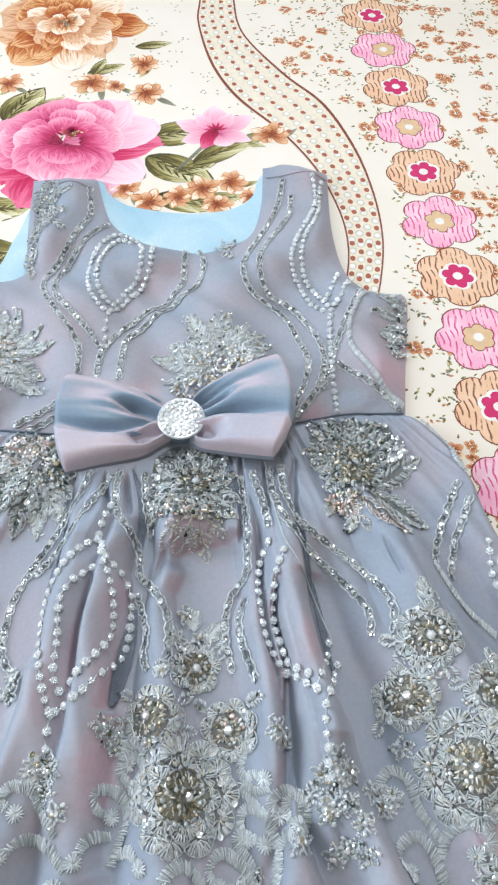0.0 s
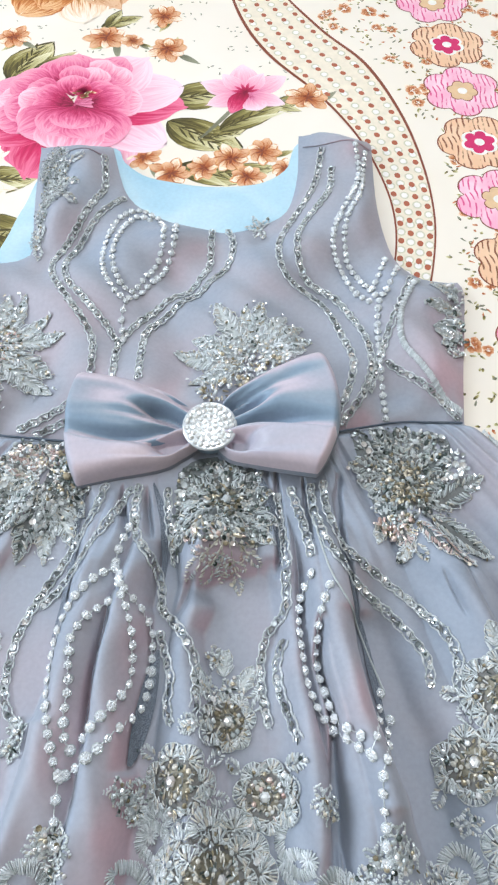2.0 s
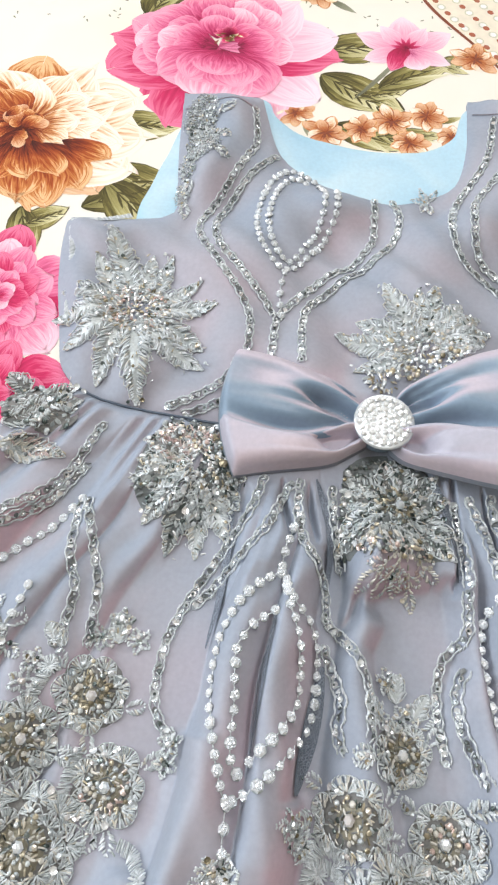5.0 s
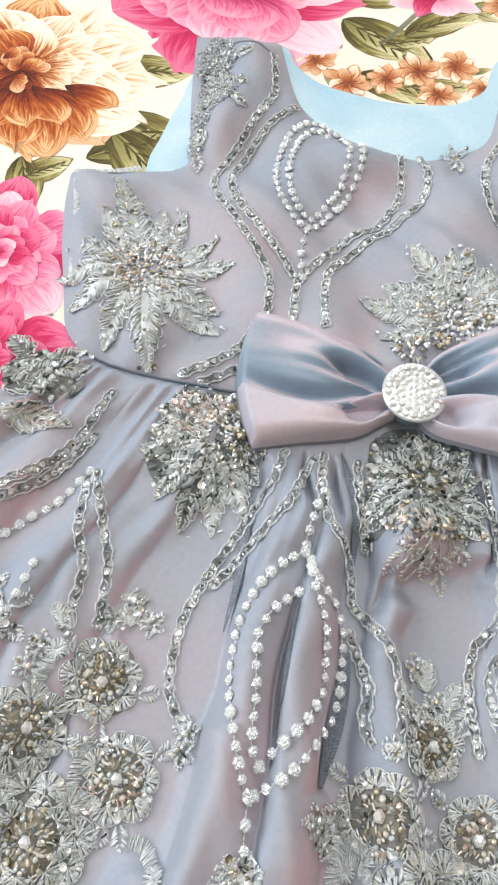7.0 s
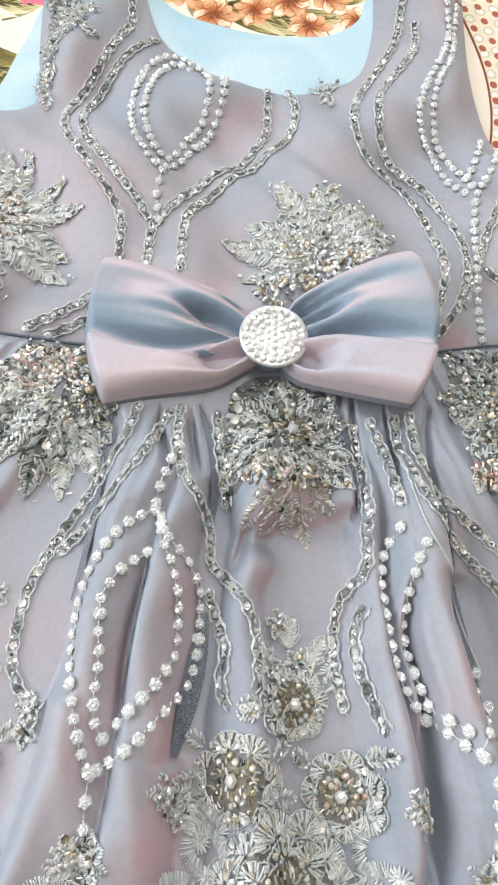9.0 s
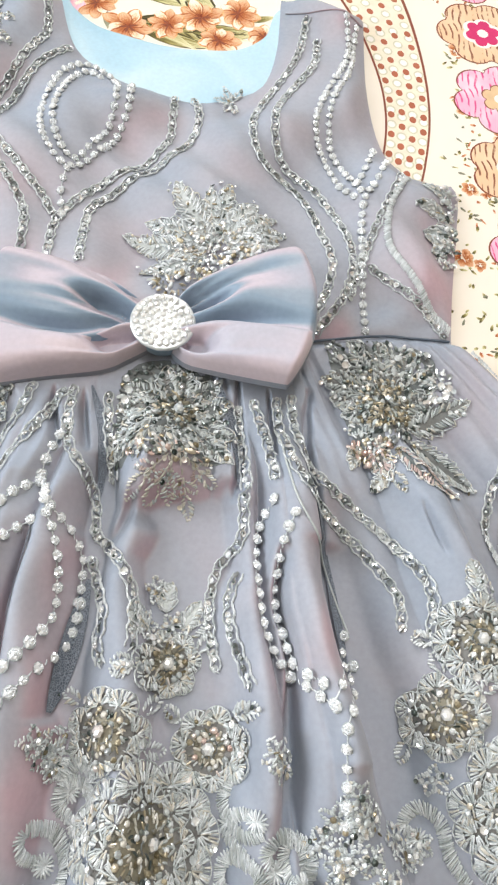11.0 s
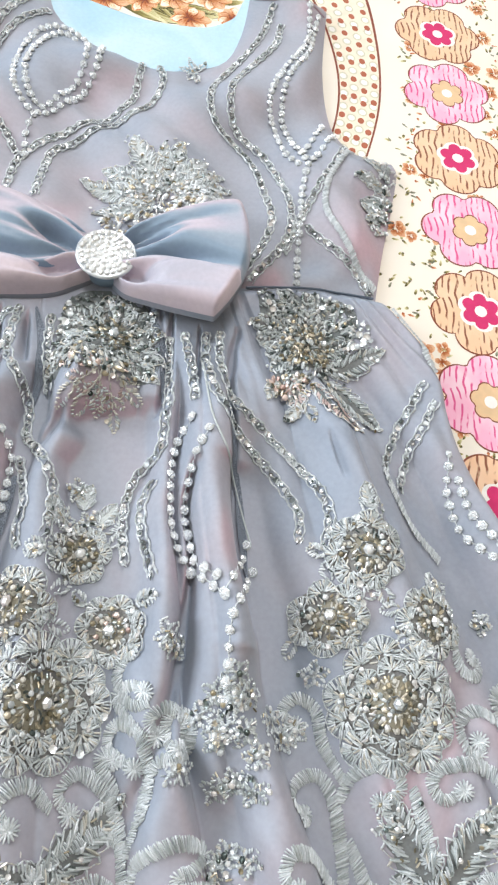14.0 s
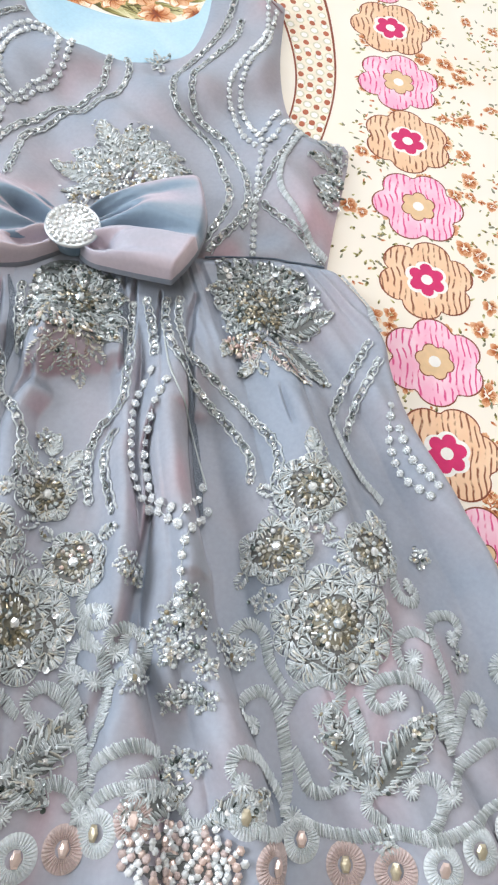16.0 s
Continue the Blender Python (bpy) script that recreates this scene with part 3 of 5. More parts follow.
def build_sprigs():
    """Tiny scattered roses with dark leaf flecks over the sheet beside the band."""
    mb = MB()
    for gx in np.arange(-0.32, 0.46, 0.0185):
        for gy in np.arange(-0.16, 0.86, 0.0185):
            x, y = gx + rng.uniform(-0.012, 0.012), gy + rng.uniform(-0.012, 0.012)
            edge = np.interp(-y, [-0.738, -0.677, -0.612, -0.565, -0.505, -0.448], [-0.01, 0.0, 0.04, 0.076, 0.1, 0.112])
            if x < edge + 0.008:
                if x < edge - 0.06 and y > 0.52:
                    for k in range(rng.integers(0, 4)):
                        petal(mb, x + rng.normal(0, 0.004), y + rng.normal(0, 0.003), rng.uniform(0, 6.28), rng.uniform(0.002, 0.004), 0.0014, 0.25, 7, -0.1, nu=4, nv=3)
                continue
            if rng.random() < 0.5:
                r = rng.uniform(0.005, 0.0085)
                for k in range(6):
                    a = k * 1.05 + rng.uniform(0, 0.5)
                    petal(mb, x + 0.2 * r * math.cos(a), y + 0.2 * r * math.sin(a), a, r * rng.uniform(0.5, 0.95), r * 0.8, 0.3 + 0.06 * k, (5, 5, 4, 5)[rng.integers(4)], nu=5, nv=4)
                for k in range(3):
                    petal(mb, x, y, rng.uniform(0, 6.28), r * 0.5, r * 0.22, 0.8, 5, nu=4, nv=3)
                if rng.random() < 0.4:
                    for k in range(4):
                        petal(mb, x + 1.5 * r, y - 0.6 * r, k * 1.5, r * 0.6, r * 0.5, 0.3 + 0.06 * k, (5, 4)[k % 2], nu=5, nv=4)
            for k in range(rng.integers(4, 11)):
                a, d = rng.uniform(0, 6.28), rng.uniform(0.002, 0.010)
                petal(mb, x + d * math.cos(a), y + d * math.sin(a), rng.uniform(0, 6.28), rng.uniform(0.0025, 0.0055), rng.uniform(0.0014, 0.0026), 0.25, (6, 7, 6, 11, 5)[rng.integers(5)], -0.1, nu=4, nv=3)
    tagged(part("sprig_print", mb, PRINT, sheet, "tiny scattered printed rust roses and green flecks"), kind="stuff")


build_sprigs()

# ---- the dress ----
WAIST = [(-202, 224), (-184, 216), (-158, 212), (-119, 209), (-60, 208), (0, 213), (36, 219), (70, 226), (108, 226)]
BODICE = [(-202, 224), (-212, 236), (-217, 255), (-226, 292), (-230, 326), (-226, 338), (-194, 341), (-168, 349), (-169, 372), (-173, 410), (-176, 453)]
NECK = [(-123, 455), (-110, 412), (-98, 396), (-77, 383), (-51, 376), (-35, 373), (-13, 380), (5, 394), (13, 426), (15, 471)]
RIGHT_SIDE = [(69, 463), (69, 401), (76, 356), (90, 338), (107, 333), (120, 329), (117, 295), (112, 261), (108, 226)]
body_loop = np.vstack([spline(BODICE, 70), spline([(-174, 454), (-150, 457), (-126, 456)], 10), spline(NECK, 70), spline([(18, 472), (40, 476), (66, 466)], 10), spline(RIGHT_SIDE, 60), spline(WAIST[::-1], 60)[1:-1]])
waist_line = spline(WAIST, 80)
# creases of the skirt: angle from the waist, depth, breadth towards either side (metres), start below the waist
CREASES = ((-36, 0.006, 0.006, 0.02, 0.0), (-30, 0.005, 0.012, 0.006, 0.0), (-24.5, 0.006, 0.005, 0.018, 0.02), (-19.5, 0.005, 0.008, 0.012, 0.05), (-15.2, 0.005, 0.02, 0.006, 0.03), (-11.4, 0.008, 0.018, 0.004, 0.03), (-7.1, 0.005, 0.007, 0.002, 0.03),
           (-2.6, 0.006, 0.012, 0.005, 0.02), (2.4, 0.004, 0.006, 0.014, 0.06), (6.2, 0.004, 0.01, 0.006, 0.0), (10.2, 0.009, 0.0025, 0.011, 0.04), (12.2, 0.003, 0.005, 0.008, 0.0), (15.6, 0.009, 0.0035, 0.016, 0.08), (20.5, 0.003, 0.008, 0.014, 0.0), (25.5, 0.005, 0.006, 0.012, 0.02), (30.5, 0.004, 0.01, 0.008, 0.02))


# sharp tucks in the cloth (mm), with their breadth and depth in metres
TUCKS = (([(32, 192), (31, 154), (36, 127), (39, 105), (44, 74), (49, 57), (55, 37)], 0.0017, 0.012), ([(19, 112), (18, 90), (21, 77), (24, 61), (24, 38), (22, 5)], 0.0021, 0.016), ([(-85, 112), (-90, 82), (-90, 50)], 0.0013, 0.011),
         ([(-60, 150), (-60, 114), (-59, 87), (-63, 67), (-71, 40)], 0.0042, 0.014), ([(81, 136), (85, 125), (90, 112)], 0.001, 0.005), ([(-46, 133), (-49, 120), (-54, 110)], 0.002, 0.008), ([(-104, 184), (-110, 154), (-115, 124), (-117, 98), (-115, 62)], 0.0055, 0.013),
         ([(-3, 142), (-10, 132), (-20, 120)], 0.005, 0.012), ([(-56, 142), (-58, 128), (-64, 114)], 0.004, 0.012), ([(-3, 196), (0, 159), (-2, 132)], 0.0018, 0.01), ([(-88, 186), (-84, 164), (-80, 150)], 0.0018, 0.011), ([(-74, 186), (-72, 168), (-68, 150)], 0.0016, 0.01), ([(12, 190), (14, 168), (15, 150)], 0.0015, 0.01), ([(38, 116), (44, 86), (52, 58), (62, 30), (70, 4)], 0.0075, 0.015),
         ([(24, 40), (23, 12), (18, -14), (12, -44)], 0.005, 0.009), ([(50, 30), (54, 6), (54, -20), (50, -50)], 0.011, 0.009), ([(-30, 108), (-27, 98), (-24, 84), (-22, 60)], 0.012, 0.006), ([(-64, 120), (-60, 112), (-58, 100)], 0.004, 0.008), ([(-48, 30), (-60, 0), (-66, -30)], 0.008, 0.008), ([(-118, 150), (-122, 116), (-126, 70), (-132, 10)], 0.0085, 0.014))


def waist_y(x):
    return np.interp(x, waist_line[:, 0], waist_line[:, 1])


def bodice_z(x, y):
    xy = np.column_stack([np.ravel(x), np.ravel(y)])
    d = distance_to(xy, np.vstack([body_loop, body_loop[:1]])[::2])
    z = 0.0035 + 0.0085 * (1 - np.exp(-d / 0.014))
    z += 0.0044 * np.sin(xy[:, 0] * 62 + 3 * np.sin(xy[:, 1] * 26)) * np.clip(d / 0.02, 0, 1)
    z += 0.0018 * np.sin(xy[:, 1] * 95 + 25 * xy[:, 0]) * np.clip(d / 0.02, 0, 1)
    z += 0.0018 * np.sin(xy[:, 0] * 150 + 60 * xy[:, 1] + 3 * np.sin(xy[:, 1] * 40)) * np.clip(d / 0.015, 0, 1)
    z += 0.0012 * np.sin(xy[:, 0] * 210 + 2 * np.sin(xy[:, 1] * 70)) * np.exp(-d / 0.02) * np.clip(d / 0.004, 0, 1)
    return z.reshape(np.shape(x))


def skirt_z(x, y):
    x, y = np.asarray(x, float), np.asarray(y, float)
    below = np.clip(waist_y(x) - y, 0, None)
    r = np.hypot(x + 0.045, 0.42 - y)
    th = np.arctan2(x + 0.045, 0.42 - y) + 0.008 * np.sin(y * 27 + x * 9) + 0.004 * np.sin(y * 61 + 2)
    grow = 1 - np.exp(-below / 0.06)
    z = 0.0085 + 0.009 * grow + grow * (0.0068 * np.sin(th * 31 + 1.2) + 0.004 * np.sin(th * 57 + 0.4 + 9 * y))
    z = z + 0.0032 * np.sin(th * 150 + 2 * np.sin(th * 40)) * np.exp(-below / 0.035) * (1 - np.exp(-below / 0.01))
    z = z + grow * (0.0011 * np.sin(th * 96 + 5 * np.sin(y * 36 + x * 18)) + 0.0007 * np.sin(th * 61 - 70 * y + 4 * np.sin(x * 50)))
    for deg, depth, w1, w2, start in CREASES:
        d = (th - radians(deg)) * r
        w = np.where(d < 0, w1, w2)
        z = z - 1.9 * depth * np.exp(-np.abs(d) / w) * np.clip((below - start) / 0.04, 0, 1)
    # two puffed panels beside the sunk middle one, and a broad swell towards the side
    along = np.clip((0.172 - y) / 0.035, 0, 1) * np.clip((y + 0.05) / 0.07, 0, 1)
    z = z + along * (0.012 * np.exp(-((x + 0.087 + 0.06 * (0.08 - y)) / 0.024) ** 4) + 0.011 * np.exp(-((x - 0.028 - 0.1 * (0.08 - y)) / 0.027) ** 4) + 0.006 * np.exp(-((x - 0.1) / 0.03) ** 2))
    flat_xy = np.column_stack([np.ravel(x), np.ravel(y)])
    for pts, width, depth in TUCKS:
        line = spline(pts, 24)
        reach = max(0.01, 3 * width)
        near = (flat_xy[:, 0] > line[:, 0].min() - reach) & (flat_xy[:, 0] < line[:, 0].max() + reach) & (flat_xy[:, 1] > line[:, 1].min() - 0.01) & (flat_xy[:, 1] < line[:, 1].max() + 0.01)
        d = np.full(len(flat_xy), 1.0)
        if near.any():
            d[near] = distance_to(flat_xy[near], line)
        ends = np.clip((line[:, 1].max() - flat_xy[:, 1]) / 0.018, 0, 1) * np.clip((flat_xy[:, 1] - line[:, 1].min()) / 0.018, 0, 1)
        z = z - (depth * np.exp(-(d / width) ** 2) * np.sqrt(ends)).reshape(np.shape(x))
    # the hollow below the beaded patch under the bow
    z = z + 0.008 * np.exp(-((x + 0.03) / 0.03) ** 2 - ((y - 0.15) / 0.012) ** 2)
    z = z - 0.015 * np.exp(-((x + 0.03) / 0.026) ** 2 - np.where(y > 0.126, (y - 0.126) / 0.007, (0.126 - y) / 0.02) ** 2)
    z = z + 0.009 * np.exp(-((x + 0.034) / 0.018) ** 2 - ((y - 0.116) / 0.007) ** 2)
    z = z - 0.008 * np.exp(-((x + 0.018) / 0.017) ** 2 - ((y - 0.103) / 0.007) ** 2)
    # the middle panel lies sunk between the draped sides
    rise = np.clip((0.134 - y) / 0.02, 0, 1) * np.clip((y + 0.02) / 0.06, 0, 1)
    z = z - 0.007 * rise / (1 + np.exp(-(x + 0.061 + 0.1 * (0.1 - y)) / 0.0016)) / (1 + np.exp((x - 0.001 - 0.12 * (0.1 - y)) / 0.0016))
    press = np.clip((y - 0.160) / 0.02, 0, 1) * np.clip((x + 0.14) / 0.02, 0, 1) * np.clip((0.056 - x) / 0.02, 0, 1)
    z = z - press * np.clip(z - 0.0085, 0, None)
    z = 0.003 + np.logaddexp(0, (z - 0.003) / 0.0012) * 0.0012
    return z + 0.0006 * np.sin(x * 45 + y * 38) - 0.003 * np.exp(-(below / 0.003) ** 2)


def dress_z(x, y):
    """Height of the dress's cloth over the bed."""
    x, y = np.asarray(x, float), np.asarray(y, float)
    up = y > waist_y(x)
    inside = (x > -0.21) & (x < 0.12)
    return np.where(up & inside, bodice_z(x, y), skirt_z(x, y))


dress = tagged(new("dress"), "grey-blue sleeveless party dress with silver beading lying on the sheet", "dress")


def build_bodice():
    from mathutils import geometry
    loop = body_loop
    n = len(loop)
    lo, hi = loop.min(0), loop.max(0)
    gx, gy = np.meshgrid(np.arange(lo[0], hi[0], 0.003), np.arange(lo[1], hi[1], 0.003))
    g = np.column_stack([gx.ravel(), gy.ravel()])
    inside = np.zeros(len(g), bool)
    for k in range(n):
        a, b = loop[k], loop[(k + 1) % n]
        cross = (a[1] > g[:, 1]) != (b[1] > g[:, 1])
        with np.errstate(divide="ignore", invalid="ignore"):
            inside ^= cross & (g[:, 0] < (b[0] - a[0]) * (g[:, 1] - a[1]) / (b[1] - a[1]) + a[0])
    g = g[inside]
    g = g[distance_to(g, np.vstack([loop, loop[:1]])) > 0.0015]
    pts = [Vector(p) for p in np.vstack([loop, g])]
    v, _, f, *_ = geometry.delaunay_2d_cdt(pts, [(k, (k + 1) % n) for k in range(n)], [], 1, 1e-7)
    xy = np.array([tuple(p) for p in v])
    z = bodice_z(xy[:, 0], xy[:, 1])
    mb = MB()
    mb.add(np.column_stack([xy, z]), [tuple(k) for k in f])
    # turned-in hem all round
    zb = bodice_z(loop[:, 0], loop[:, 1])
    ring = np.vstack([np.column_stack([loop, zb]), np.column_stack([loop, zb * 0 + 0.001])])
    mb.add(ring, [(k, (k + 1) % n, n + (k + 1) % n, n + k) for k in range(n)])
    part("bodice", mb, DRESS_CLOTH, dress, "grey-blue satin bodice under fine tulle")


build_bodice()


def build_lining():
    """The back of the dress, seen inside the neck and armholes."""
    top = spline([(-190, 340), (-189, 356), (-182, 386), (-174, 424), (-172, 452), (-124, 457), (-113, 441), (-96, 427), (-72, 421), (-52, 419), (-30, 419), (-12, 424), (5, 437), (14, 464), (40, 470), (64, 461), (66, 420), (70, 380), (78, 350)], 120)
    low = np.column_stack([np.linspace(-0.185, 0.078, 120), np.full(120, 0.33)])
    mb = MB()
    rows = []
    for t in np.linspace(0, 1, 14):
        xy = top * (1 - t) + low * t
        z = 0.0016 + 0.001 * np.sin(xy[:, 0] * 60 + xy[:, 1] * 90) ** 2 + 0.0012 * math.sin(math.pi * t)
        rows.append(np.column_stack([xy, z]))
    mb.add(np.concatenate(rows), grid_faces(14, 120))
    part("lining", mb, LINING, dress, "light blue satin lining of the back panel")


build_lining()


def build_skirt():
    na, nb = 240, 700
    waist = spline(WAIST, nb)
    hem = spline([(-345, -60), (-280, -95), (-180, -118), (-60, -128), (60, -126), (150, -116), (240, -100)], nb)
    left = spline([(-202, 224), (-218, 213), (-233, 199), (-262, 165), (-297, 100), (-325, 20), (-345, -60)], na)
    right = spline([(108, 227), (119, 219), (134, 202), (142, 176), (150, 147), (165, 115), (183, 85), (197, 60), (213, 19), (228, -36), (240, -100)], na)
    s, r = np.linspace(0, 1, nb)[None, :, None], np.linspace(0, 1, na)[:, None, None]
    P = (1 - r) * waist[None] + r * hem[None] + (1 - s) * left[:, None] + s * right[:, None]
    P -= (1 - r) * (1 - s) * waist[0] + (1 - r) * s * waist[-1] + r * (1 - s) * hem[0] + r * s * hem[-1]
    x, y = P[..., 0], P[..., 1]
    z = skirt_z(x, y)
    e = np.minimum(np.linspace(0, 1, nb), 1 - np.linspace(0, 1, nb))[None, :]
    z = 0.0025 + (z - 0.0025) * np.sqrt(np.clip(1 - (1 - np.clip(e / 0.016, 0, 1)) ** 2, 0, 1))
    mb = MB()
    mb.add(np.stack([x, y, z], -1).reshape(-1, 3), grid_faces(na, nb))
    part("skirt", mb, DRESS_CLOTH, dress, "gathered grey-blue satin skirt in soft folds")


build_skirt()

# ---- beads, sequins and embroidery ----


def unit_sequin(n=7):
    a = np.linspace(0, 2 * np.pi, n, endpoint=False)
    o = np.column_stack([np.cos(a) * 0.5, np.sin(a) * 0.5, np.full(n, 0.1)])
    i = np.column_stack([np.cos(a) * 0.2, np.sin(a) * 0.2, np.zeros(n)])
    return np.vstack([o, i]), grid_faces(2, n, True) + [tuple(range(2 * n - 1, n - 1, -1))]


def unit_bead(n=6, rows=((0.0, 0.0), (0.42, 0.12), (0.5, 0.3), (0.34, 0.52), (0.0, 0.6))):
    v, f = [], []
    for r, z in rows[1:-1]:
        for a in np.linspace(0, 2 * np.pi, n, endpoint=False):
            v.append((math.cos(a) * r, math.sin(a) * r, z))
    f = grid_faces(len(rows) - 2, n, True)
    v.append((0, 0, rows[-1][1]))
    b = (len(rows) - 3) * n
    f += [(b + k, b + (k + 1) % n, len(v) - 1) for k in range(n)]
    return np.array(v), f


def unit_flowerbead():
    """A faceted five-lobed bead with a raised heart, in a shallow silver cup."""
    n = 12
    a = np.linspace(0, 2 * np.pi, n, endpoint=False)
    lobe = 0.91 + 0.09 * np.cos(6 * a)
    rows = []
    for r, z, k in ((0.5, 0.04, 1), (0.47, 0.2, 1), (0.34, 0.34, 1), (0.23, 0.24, 0.3), (0.15, 0.4, 0), (0.05, 0.46, 0)):
        rr = r * (1 + k * (lobe - 1))
        rows.append(np.column_stack([np.cos(a) * rr, np.sin(a) * rr, z * (1 + 0.25 * k * (lobe - 0.82)) + 0.05 * np.sin(a * 5 + r * 40)]))
    cup = np.vstack([np.column_stack([np.cos(a) * 0.52, np.sin(a) * 0.52, np.full(n, 0.1)]), np.column_stack([np.cos(a) * 0.3, np.sin(a) * 0.3, np.full(n, 0.0)])])
    return (np.concatenate(rows), grid_faces(6, n, True) + [tuple(range(5 * n, 6 * n))]), (cup, grid_faces(2, n, True))


def unit_bugle():
    """A short glass tube lying along x."""
    n = 5
    a = np.linspace(0, 2 * np.pi, n, endpoint=False)
    v = np.vstack([np.column_stack([np.full(n, x), np.cos(a) * 0.17 * k, np.sin(a) * 0.17 * k + 0.17]) for x, k in ((-0.5, 0.7), (-0.3, 1), (0.3, 1), (0.5, 0.7))])
    return v, grid_faces(4, n, True) + [(4, 3, 2, 1, 0), (15, 16, 17, 18, 19)]


def unit_stitch():
    """A bundle of threads lying along x, low and rounded."""
    v = []
    for x, w, h in ((-0.5, 0.12, 0.02), (-0.25, 0.24, 0.16), (0.1, 0.27, 0.2), (0.4, 0.2, 0.13), (0.5, 0.1, 0.02)):
        v += [(x, -w, 0), (x, -w * 0.5, h), (x, w * 0.5, h), (x, w, 0)]
    return np.array(v), grid_faces(5, 4)


def unit_satin():
    """One blunt satin stitch along x, low and rounded, its ends tucked down."""
    v = []
    for x, w, h in ((-0.5, 0.2, 0.0), (-0.36, 0.25, 0.13), (0.0, 0.26, 0.2), (0.36, 0.25, 0.13), (0.5, 0.2, 0.0)):
        v += [(x, -w, 0), (x, -w * 0.45, h), (x, w * 0.45, h), (x, w, 0)]
    return np.array(v), grid_faces(5, 4)


SEQUIN, BEAD, FLOWERBEAD, BUGLE, STITCH, SATIN = unit_sequin(), unit_bead(), unit_flowerbead(), unit_bugle(), unit_stitch(), unit_satin()


GX, GY, GS = -0.36, -0.15, 0.001
height_map = dress_z(*np.meshgrid(np.arange(GX, 0.27, GS), np.arange(GY, 0.49, GS)))


def net_heights(g, reach=3):
    """The net that carries the beading spans the narrow folds of the cloth below."""
    soft = g
    for turn in range(2):
        pad = np.pad(soft, reach, mode="edge")
        soft = sum(pad[i:i + g.shape[0], j:j + g.shape[1]] for i in range(2 * reach + 1) for j in range(2 * reach + 1)) / (2 * reach + 1) ** 2
    return np.maximum(g, soft)


height_map = net_heights(height_map)
slope_y, slope_x = np.gradient(height_map, GS)


def surface(x, y):
    """Point and normal of the dress at x, y."""
    u = min(max((x - GX) / GS, 0), height_map.shape[1] - 2)
    v = min(max((y - GY) / GS, 0), height_map.shape[0] - 2)
    i, j = int(v), int(u)
    a, b = v - i, u - j

    def pick(g):
        return (g[i, j] * (1 - b) + g[i, j + 1] * b) * (1 - a) + (g[i + 1, j] * (1 - b) + g[i + 1, j + 1] * b) * a

    n = np.array([-pick(slope_x), -pick(slope_y), 1.0])
    return np.array([x, y, pick(height_map)]), n / np.linalg.norm(n)


def frame_at(n, ang):
    t = np.array([math.cos(ang), math.sin(ang), 0.0])
    t -= n * (t @ n)
    t /= np.linalg.norm(t)
    return np.column_stack([t, np.cross(n, t), n])


def put(mb, unit, x, y, ang, size, mat, lift=0.0003, tilt=0.25, stretch=(1, 1, 1), hold=None):
    p, n = hold if hold is not None else surface(x, y)
    n = n + rng.normal(0, tilt, 3) * (1, 1, 0)
    n = n / np.linalg.norm(n)
    v = (unit[0] * np.array(stretch) * size) @ frame_at(n, ang).T + p + n * lift
    mb.add(v, unit[1], mat)


BEADS = [SILVER, GOLD, COPPER, DARK, CRYSTAL, PEARL, THREAD, GREEN_THREAD, ROSE_THREAD, NET, CHAMPAGNE_THREAD, OLIVE_NET]
S_, G_, C_, D_, X_, P_, T_, GT_, RT_, N_, CT_, ON_ = range(12)


def walk_curve(points, pitch):
    n = max(3, int(round(arc_length(points) / pitch)))
    c = spline(points, n)
    t = np.gradient(c, axis=0)
    return [(x, y, math.atan2(b, a)) for (x, y), (a, b) in zip(c, t)]


def sequin_chain(points, tint=S_, size=0.0036):
    """Clear sequins sewn down in a row between two looping cords of silver thread."""
    mb = MB()
    for side in (1, -1):
        for k, (x, y, a) in enumerate(walk_curve(points, 0.0012)):
            off = side * (0.00185 + 0.00035 * math.sin(k * 1.05 + side))
            put(mb, STITCH, x - math.sin(a) * off, y + math.cos(a) * off, a + side * 0.35 * math.cos(k * 1.05) + rng.normal(0, 0.15), 0.0027, (T_, T_, GT_, T_, T_)[rng.integers(5)], 0.0004, 0.12, (1, 0.5, 1.25))
    for k, (x, y, a) in enumerate(walk_curve(points, 0.0031)):
        ox, oy = rng.normal(0, 0.00035), rng.normal(0, 0.00035)
        put(mb, SEQUIN, x + ox, y + oy, rng.uniform(0, 6), size * rng.uniform(0.75, 1.0), (tint, X_, tint, X_, N_)[rng.integers(5)], 0.0006, 0.22)
        if rng.random() < 0.75:
            put(mb, BEAD, x + ox, y + oy, 0, 0.0014, (S_, D_, X_)[rng.integers(3)], 0.0010, 0.2)
        q = 0.0015
        put(mb, STITCH, x + math.cos(a) * q, y + math.sin(a) * q, a + (0.9 if k % 2 else -0.9) + rng.normal(0, 0.2), size * rng.uniform(0.75, 1.0), (T_, GT_, N_)[rng.integers(3)], 0.0009, 0.2, (1, 0.34, 1))
    return part("sequin_chain", mb, BEADS, dress, smooth=False)


bead_mb = MB()
bead_mb.add(*FLOWERBEAD[0], 0)
bead_mb.add(*FLOWERBEAD[1], 1)
bead_mesh = bead_mb.mesh("bead", [PEARL, SILVER], False)
bead_count = [0]


